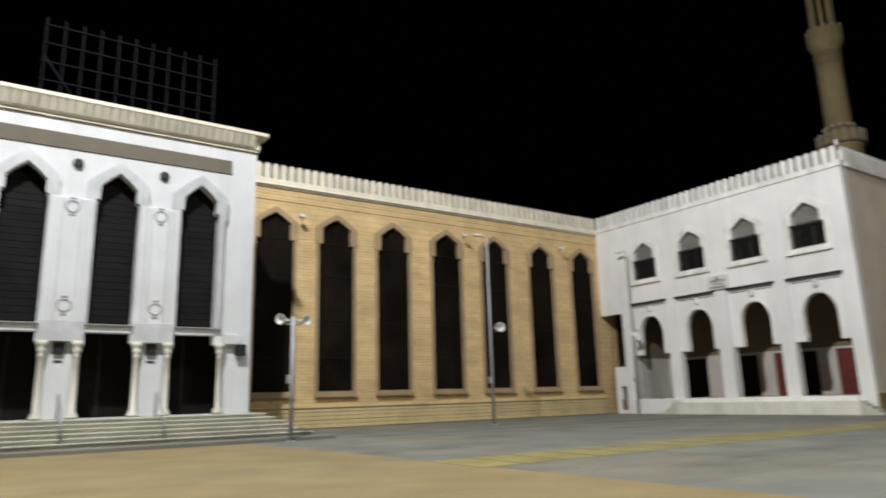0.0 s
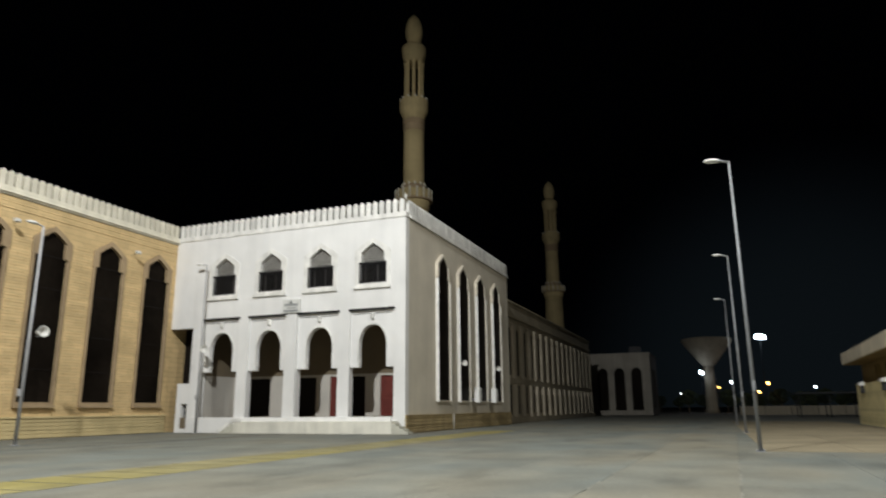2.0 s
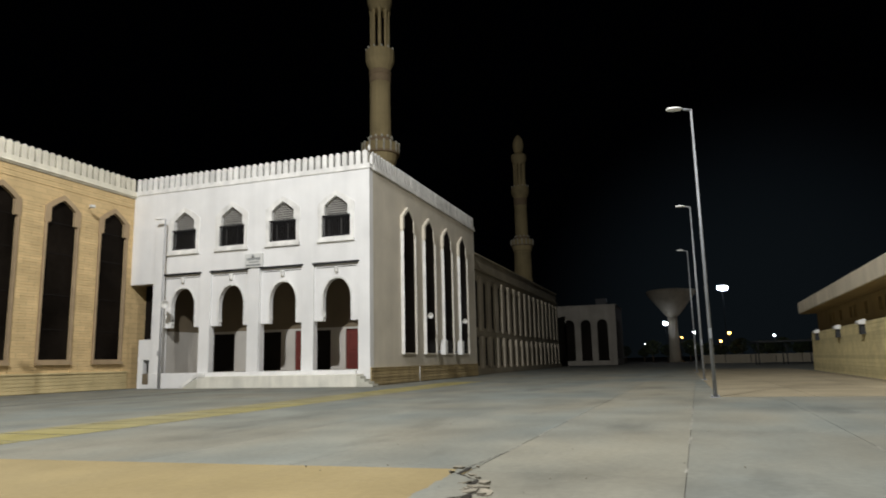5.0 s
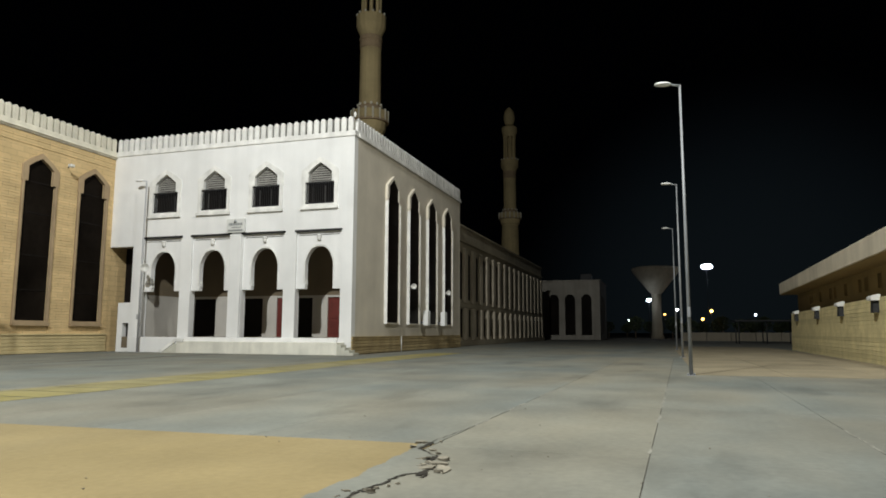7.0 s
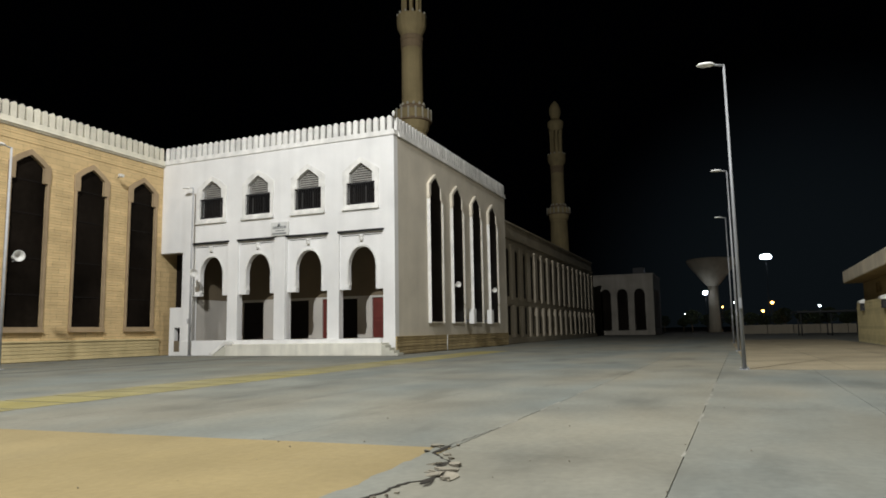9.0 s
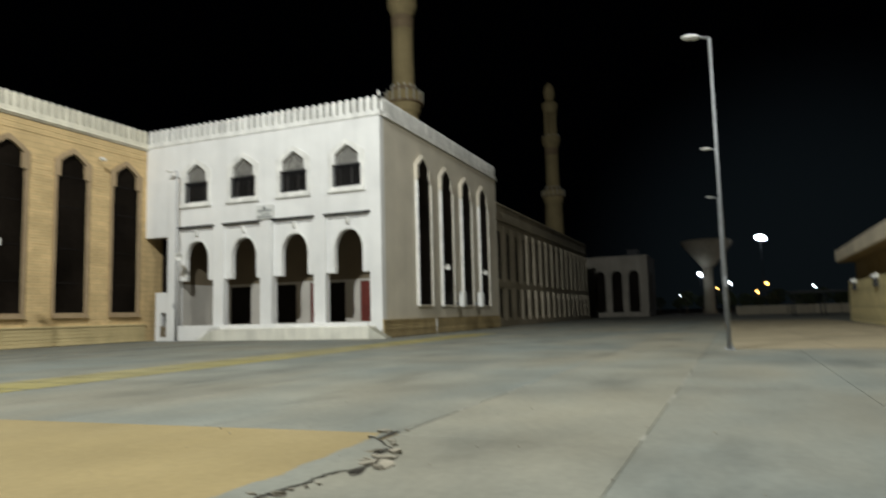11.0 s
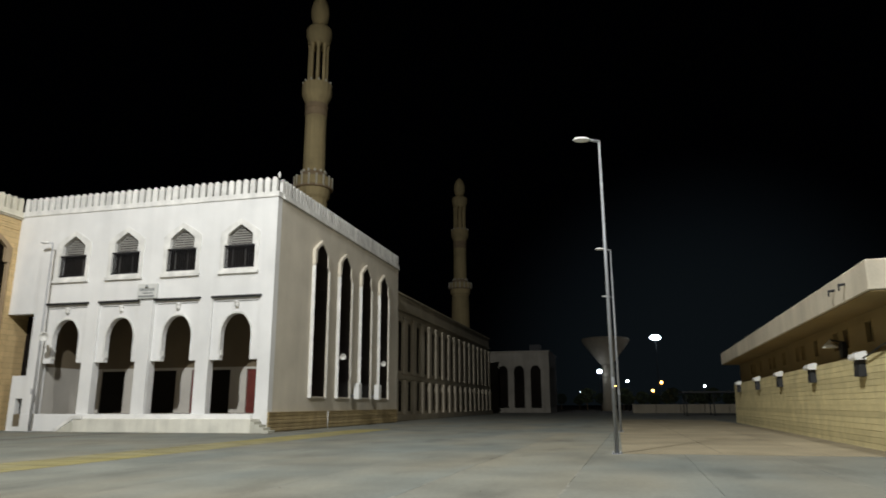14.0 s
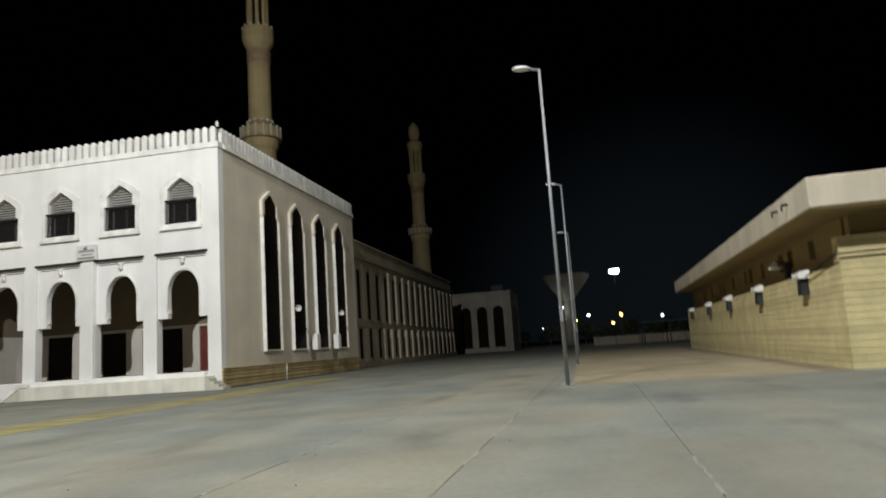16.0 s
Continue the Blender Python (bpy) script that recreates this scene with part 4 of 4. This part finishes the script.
def courtyard_pole(x, y, h, turn, lamp=True):
    label = "slim pale courtyard lamp pole with small white head" if lamp else "short slim pale pole that carries two horn loudspeakers"
    s = thing("courtyard_lamp" if lamp else "loudspeaker_pole", (x, y, 0), label, "lamp post" if lamp else "pole", "slim lamp poles of the courtyard" if lamp else "")
    part("base_plate", box(bmesh.new(), -0.16, 0.16, -0.16, 0.16, 0, 0.03), PALE_STEEL, s, **W)
    part("pole", rod(bmesh.new(), (0, 0, 0.02), (0, 0, h), 0.085, 0.05 if lamp else 0.075, 14), PALE_STEEL, s, **W)
    part("junction_box", box(bmesh.new(), -0.20, -0.08, -0.08, 0.08, 2.25, 2.60, 0.015), PALE_STEEL, s, **W)
    if lamp:
        part("arm", rod(bmesh.new(), (0, 0, h - 0.03), (-0.45, 0, h + 0.04), 0.035), PALE_STEEL, s, **W)
        head = bmesh.new()
        lathe(head, [(0.05, -0.05), (0.17, -0.04), (0.20, 0.0), (0.14, 0.08), (0.05, 0.10)], seg=14)
        bmesh.ops.transform(head, matrix=Matrix.Translation((-0.62, 0, h + 0.03)) @ Matrix.Diagonal((1.7, 0.9, 0.9, 1)), verts=head.verts)
        part("lamp_head", head, LAMP_WHITE, s, "small white lamp head", **W)
    else:
        part("cross_arm", rod(bmesh.new(), (-0.36, 0, h - 0.30), (0.36, 0, h - 0.30), 0.03), PALE_STEEL, s, **W)
    s.matrix_basis = pose(x, y, 0, 0, 0, turn)
    return s


courtyard_pole(23.55, 35.3, 4.95, 0, False)
courtyard_pole(36.93, 39.25, 10.65, 0)
courtyard_pole(52.75, 42.5, 12.0, -90)


def horn(x, y, z, turn, on, size=0.8):
    """A horn loudspeaker whose mouth looks along its local -y."""
    s = thing("horn_loudspeaker", (x, y, z), "pale grey horn loudspeaker on " + on, "loudspeaker", "horn loudspeakers")
    bell = lathe(bmesh.new(), [(0.05, -0.05), (0.07, 0.10), (0.11, 0.25), (0.19, 0.38), (0.27, 0.44), (0.28, 0.46), (0.24, 0.44), (0.16, 0.36), (0.07, 0.2)], seg=20)
    bmesh.ops.transform(bell, matrix=Matrix.Rotation(radians(90), 4, "X"), verts=bell.verts)
    part("bell", bell, HORN_GREY, s, **W)
    part("driver", rod(bmesh.new(), (0, 0.02, 0), (0, 0.24, 0), 0.10, 0.09), HORN_GREY, s, **W)
    br = bmesh.new()
    rod(br, (0, 0.10, -0.02), (0, 0.10, -0.22), 0.025)
    rod(br, (0, 0.10, -0.20), (0, 0.32, -0.20), 0.025)
    part("bracket", br, GALV, s, **W)
    s.matrix_basis = pose(x, y, z, 0, 0, turn) @ Matrix.Diagonal((size, size, size, 1))
    return s


horn(23.20, 35.25, 4.80, -55, "a slim lamp pole")
horn(23.90, 35.25, 4.80, 15, "a slim lamp pole")
horn(37.25, 39.0, 5.33, -15, "a slim lamp pole", 1.0)
horn(52.60, 42.1, 5.78, -50, "a slim lamp pole", 1.1)
horn(63.06, CY - 0.42, 4.90, -45, "a white window surround")
horn(71.96, CY - 0.42, 4.90, -45, "a white window surround")


def bracket_lamp(x, y, z, on):
    s = thing("bracket_floodlight", (x, y, z), "small unlit floodlight on " + on, "floodlight", "small wall floodlights")
    part("arm", rod(bmesh.new(), (0, 0, 0), (-0.25, -0.5, 0.06), 0.03), STEEL_DARK, s, **W)
    hd = box(bmesh.new(), -0.42, -0.10, -0.72, -0.44, -0.06, 0.14, 0.03)
    part("head", hd, HORN_GREY, s, **W)
    return s


for x in (28.2, 40.1, 49.2):
    bracket_lamp(x, TY, 12.35 if x > 30 else 12.2, "the tan limestone wall")
for x in (66.25, 70.75):
    b = thing("white_floodlight_box", (x, CY - 0.1, 2.0), "white upright floodlight box below a tall window", "floodlight", "white floodlight boxes")
    part("case", box(bmesh.new(), x - 0.32, x + 0.32, CY - 0.74, CY - 0.32, 1.95, 3.15, 0.04), LAMP_WHITE, b)
    part("support_arm", box(bmesh.new(), x - 0.08, x + 0.08, CY - 0.34, CY - 0.004, 2.1, 2.3), GALV, b)

# ======== distance: lit masts, trees, walls ========


def light_mast(x, y, z, wide, tall, material, name, label, group):
    s = thing(name, (x, y, 0), label, "street lamp", group)
    part("pole", rod(bmesh.new(), (0, 0, -0.12), (0, 0, z), 0.09, 0.06), BLACK_IRON, s, **W)
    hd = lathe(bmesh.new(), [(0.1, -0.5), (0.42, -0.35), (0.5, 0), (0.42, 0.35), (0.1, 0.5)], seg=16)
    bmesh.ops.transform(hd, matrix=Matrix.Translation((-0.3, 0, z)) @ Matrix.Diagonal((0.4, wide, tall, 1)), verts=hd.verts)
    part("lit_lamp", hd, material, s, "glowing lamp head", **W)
    return s


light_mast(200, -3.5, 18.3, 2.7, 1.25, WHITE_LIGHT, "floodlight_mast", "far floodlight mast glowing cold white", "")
light_mast(196, 10.9, 9.7, 1.1, 0.9, WHITE_LIGHT, "far_street_lamp", "far street lamp glowing cold white", "far white street lamps")
for x, y, z, k in ((200, 4.1, 7.3, 0.65), (200, -14.4, 5.9, 0.5), (230, 17.5, 5.2, 0.4)):
    light_mast(x, y, z, k, k, SMALL_LIGHT, "far_street_lamp", "far street lamp glowing cold white", "far white street lamps")
for x, y, z, k in ((200, -4.2, 6.9, 0.7), (200, -2.0, 4.9, 0.6), (190, 7.2, 5.9, 0.36)):
    light_mast(x, y, z, k, k, SODIUM, "far_orange_lamp", "far street lamp glowing sodium orange", "far orange street lamps")


def far_tree(x, y, h, seed):
    rng = random.Random(seed)
    t = thing("tree", (x, y, -0.12), "dark leafy tree on the far side of the road", "tree", "far dark trees")
    tr = bmesh.new()
    rod(tr, (0, 0, 0), (0.1, 0.1, h * 0.5), 0.22, 0.12, 8)
    for i in range(5):
        a = rng.uniform(0, 6.28)
        rod(tr, (0.1, 0.1, h * 0.42), (math.cos(a) * h * 0.25, math.sin(a) * h * 0.25, h * rng.uniform(0.6, 0.8)), 0.09, 0.04, 6)
    part("trunk", tr, BARK, t, **W)
    vs, fs = [], []
    for i in range(420):
        a, b = rng.uniform(0, 6.28), rng.uniform(-1, 1)
        r = h * 0.38 * rng.uniform(0.5, 1.0) * (1 + 0.25 * math.sin(3 * a + seed))
        p = Vector((math.cos(a) * r * math.sqrt(1 - b * b), math.sin(a) * r * math.sqrt(1 - b * b), h * 0.66 + b * h * 0.30))
        e = Vector((rng.uniform(-1, 1), rng.uniform(-1, 1), rng.uniform(-1, 1))).normalized()
        q = e.orthogonal().normalized()
        k = rng.uniform(0.18, 0.42)
        n0 = len(vs)
        vs += [p - e * k, p + q * k * 0.6, p + e * k, p - q * k * 0.6]
        fs.append((n0, n0 + 1, n0 + 2, n0 + 3))
    me = bpy.data.meshes.new("crown")
    me.from_pydata(vs, [], fs)
    part("crown", me, LEAF, t, **W)
    return t


trees = [far_tree(210, -6, 5.2, 1), far_tree(214, -18, 6.0, 2), far_tree(206, 4, 4.6, 3)]
spots = random.Random(5)
for i in range(26):
    src = trees[i % 3]
    copy_thing(src, pose(spots.uniform(205, 250), -70 + i * 3.9 + spots.uniform(-1.2, 1.2), -0.12, 0, 0, spots.uniform(0, 360)))
fence = thing("boundary_wall", (150, -20, 0), "low pale boundary wall across the road", "wall", kind="structure")
for i in range(12):
    y = -46 + i * 4.2
    part("wall_panel", box(bmesh.new(), 150, 150.25, y, y + 4.1, -0.12, 1.5, 0.02), TOWER, fence)
gate = thing("steel_canopy", (118, -5, 0), "dark open steel canopy beside the washroom", "canopy")
for x in (116, 120):
    for y in (-9, -5.5, -2):
        part("post", rod(bmesh.new(), (x, y, -0.12), (x, y, 3.0), 0.08), STEEL_DARK, gate)
part("canopy_roof", box(bmesh.new(), 115.5, 120.5, -9.5, -1.5, 3.0, 3.2), STEEL_DARK, gate)

# ======== markings, sandy patch, broken edge ========
stripe = bmesh.new()
rng = random.Random(9)
for i in range(30):
    x = 22.4 + i * 1.25
    box(stripe, x, x + 1.2 - rng.uniform(0, 0.05), 21.2 + rng.uniform(-0.04, 0.04), 23.45 + rng.uniform(-0.05, 0.05), 0.008, 0.012)
solo("painted_stripe", stripe, STRIPE, "faded yellow painted stripe across the paving", "marking", kind="structure")
sand = thing("sandy_pavement", (60, 2, 0), "sandy beige paving beside the washroom building", "pavement", kind="structure")
for i in range(9):
    for j in range(3):
        x, y = 39.85 + i * 5.5, -1.9 + j * 3.0
        part("paving_slab", box(bmesh.new(), x, x + 5.47, y, y + 2.97, -0.05, 0.018, 0.005), SANDY, sand)
broken = thing("broken_paving_edge", (22, 11, 0), "cracked broken concrete edge with loose chunks", "rubble", kind="structure")
rng = random.Random(21)
line = [(23.28, 11.13), (22.95, 11.08), (22.72, 11.12), (22.5, 10.93), (22.25, 10.72), (21.95, 10.76), (21.65, 10.55), (21.35, 10.63), (21.1, 10.77), (20.78, 10.78), (20.55, 10.84), (20.38, 10.88), (20.1, 10.84), (19.6, 10.9), (19.0, 10.82), (18.2, 10.88)]


def jag(a, b, n, amount):
    """Points from a to b with a small random wander sideways."""
    return [(a[0] + (b[0] - a[0]) * k / n + rng.uniform(-amount, amount), a[1] + (b[1] - a[1]) * k / n + rng.uniform(-amount, amount)) for k in range(n)]


def ribbon(pts, wide, z):
    """A flat crooked crack along pts whose width swells and pinches."""
    bm = bmesh.new()
    up = [bm.verts.new((x, y + rng.uniform(0.15, 1.0) * wide, z)) for x, y in pts]
    lo = [bm.verts.new((x, y - rng.uniform(0.15, 1.0) * wide, z)) for x, y in pts]
    for k in range(len(pts) - 1):
        bm.faces.new((up[k], up[k + 1], lo[k + 1], lo[k]))
    bmesh.ops.recalc_face_normals(bm, faces=bm.faces)
    return bm


def shard(pts, z0, z1):
    return plate(bmesh.new(), pts, [], lambda u, v, w: (u, v, w), z0, z1)


# bare concrete along the ochre edge, then the cracks in it
edge = [q for a, b in zip([(23.3, 11.24), (22.1, 11.2), (21.0, 11.17), (20.0, 11.25)], [(22.1, 11.2), (21.0, 11.17), (20.0, 11.25), (17.0, 11.22)]) for q in jag(a, b, 9, 0.03)]
main = [q for a, b in zip(line, line[1:]) for q in jag(a, b, 4, 0.02)]
part("bare_strip", shard([(18.0, 10.88)] + main[:0:-1] + edge[1:] + [(17.0, 11.2), (17.0, 10.88)], -0.004, 0.004), CONCRETE, broken)
part("crack", ribbon(main, 0.032, 0.0065), CRACK_DARK, broken)
part("crack", ribbon(jag((23.3, 11.13), (24.8, 11.02), 14, 0.02), 0.008, 0.0065), CRACK_DARK, broken)
part("crack", ribbon(jag((23.3, 11.15), (23.45, 13.3), 14, 0.02), 0.02, 0.0065), CRACK_DARK, broken)
part("crack", ribbon(jag((21.6, 10.56), (21.0, 10.52), 6, 0.03), 0.02, 0.0065), CRACK_DARK, broken)
for x, y, a, b in ((22.98, 11.10, 0.30, 0.055), (22.15, 10.74, 0.16, 0.06), (21.3, 10.58, 0.2, 0.045), (20.5, 10.83, 0.16, 0.045)):
    n = 11
    part("hole", shard([(x + a * rng.uniform(0.55, 1.1) * math.cos(6.28 * q / n), y + b * rng.uniform(0.5, 1.2) * math.sin(6.28 * q / n)) for q in range(n)], 0.004, 0.0075), CRACK_DARK, broken)
for i in range(26):
    t = min(rng.uniform(0, 1) ** 1.4 * 12, len(line) - 1.01)
    (x0, y0), (x1, y1) = line[int(t)], line[int(t) + 1]
    x, y = x0 + (x1 - x0) * (t % 1) + rng.uniform(-0.08, 0.08), y0 + (y1 - y0) * (t % 1) + rng.choice((-1, 1)) * rng.uniform(0.05, 0.16)
    k = rng.uniform(0.05, 0.15) if i < 12 else rng.uniform(0.015, 0.05)
    n = rng.randint(5, 8)
    turn = rng.uniform(0, 3)
    pts = [(k * rng.uniform(0.6, 1.3) * math.cos(6.28 * q / n), k * rng.uniform(0.35, 0.7) * math.sin(6.28 * q / n)) for q in range(n)]
    ch = shard(pts, 0, rng.uniform(0.012, 0.028) if i < 12 else rng.uniform(0.008, 0.02))
    bmesh.ops.transform(ch, matrix=Matrix.Translation((x, y, 0.002)) @ Matrix.Rotation(turn, 4, "Z") @ Matrix.Rotation(rng.uniform(-0.2, 0.2), 4, "X") @ Matrix.Rotation(rng.uniform(-0.2, 0.2), 4, "Y"), verts=ch.verts)
    part("chunk", ch, RUBBLE, broken)
peb = thing("loose_pebbles", (20, 10, 0), "scattered small stones on the paving", "stones", kind="stuff")
pb = bmesh.new()
for i in range(40):
    x, y = rng.uniform(17, 30), rng.uniform(7, 14)
    k = rng.uniform(0.006, 0.018)
    bmesh.ops.create_icosphere(pb, subdivisions=1, radius=k, matrix=Matrix.Translation((x, y, k * 0.5)) @ Matrix.Diagonal((1, rng.uniform(0.6, 1), 0.6, 1)))
part("pebbles", pb, RUBBLE, peb)
broken.location.z += 0.006
peb.location.z += 0.006
# crumbling pale mortar and dark gaps along the long joints
joint = thing("joint_filling", (27, 9, 0), "crumbling pale mortar along the paving joints", "mortar", kind="structure")
for y0, stretches in ((11.05, ((25.0, 25.9), (27.2, 28.6), (30.2, 31.8), (33.0, 33.6))), (8.35, ((23.3, 23.7), (26.3, 27.4), (28.6, 31.4), (32.2, 34.4))), (5.65, ((22.4, 23.1), (24.4, 26.4)))):
    for xa, xb in stretches:
        n = max(4, int((xb - xa) / 0.16))
        mid = [(xa + (xb - xa) * q / n, y0 - 0.025 * (xa + (xb - xa) * q / n - SX) + rng.uniform(-0.015, 0.015)) for q in range(n + 1)]
        part("mortar_strip", ribbon(mid, 0.035, 0.0078), MORTAR, joint)

# ======== pieces, last: wall courses of the hall, paving slabs ========
edges = [HX0] + [x for c in TWX for x in (c - 1.33, c + 1.33)] + [HX1]
for k in range(0, len(edges), 2):
    a, b = edges[k], edges[k + 1]
    if b - a < 0.2:
        continue
    me = mesh_of(box(bmesh.new(), a + 0.004, b - 0.004, TY - 0.012, TY + 0.03, 0, 0.348, 0.006), "stone_course")
    me.materials.append(TAN)
    for i in range(30):
        piece("stone_course", me, hall, Matrix.Translation((0, 0, 1.27 + i * 0.36)))
me = mesh_of(box(bmesh.new(), HX0, HX1, TY - 0.012, TY + 0.03, 0, 0.348, 0.006), "stone_course")
me.materials.append(TAN)
for i in range(2):
    piece("stone_course", me, hall, Matrix.Translation((0, 0, 13.17 + i * 0.36)))
me = mesh_of(box(bmesh.new(), HX0, HX1, TY - 0.10, TY + 0.03, 0, 0.205, 0.012), "base_course")
me.materials.append(TAN_PLAIN)
for i in range(5):
    piece("base_course", me, hall, Matrix.Translation((0, 0.02 * (i % 2), 0.03 + i * 0.222)))
slabs = {}
for key, m, lean in (("cool", CONCRETE, 0.0), ("warm", WARM_CONCRETE, 0.0), ("cool_beyond", CONCRETE, -0.05), ("yellow", YELLOW, -0.05)):
    g = 0.0005 if key == "yellow" else 0.0045
    bm = box(bmesh.new(), g, PX - g, g, PY - g, -0.1, 0, g * 0.6)
    for v in bm.verts:
        v.co = (v.co.x + lean * v.co.y, v.co.y - 0.025 * v.co.x, v.co.z)
    slabs[key] = mesh_of(bm, "paving_slab")
    slabs[key].materials.append(m)
rng = random.Random(4)
for i in range(8):
    for j in range(14):
        u, v = NX0 + i * PX - SX, NY0 + j * PY - SY
        beyond = v > -0.1
        key = ("yellow" if u < -0.1 else "cool_beyond") if beyond else "warm" if u > -6 and v > -PY - 0.1 else "cool"
        lift = 0.006 if key == "yellow" else rng.uniform(0.004, 0.006)
        piece("paving_slab", slabs[key], plaza, Matrix.Translation((SX + u + (0.13 - 0.05 * v if beyond else 0), SY + v - 0.025 * u, lift)))
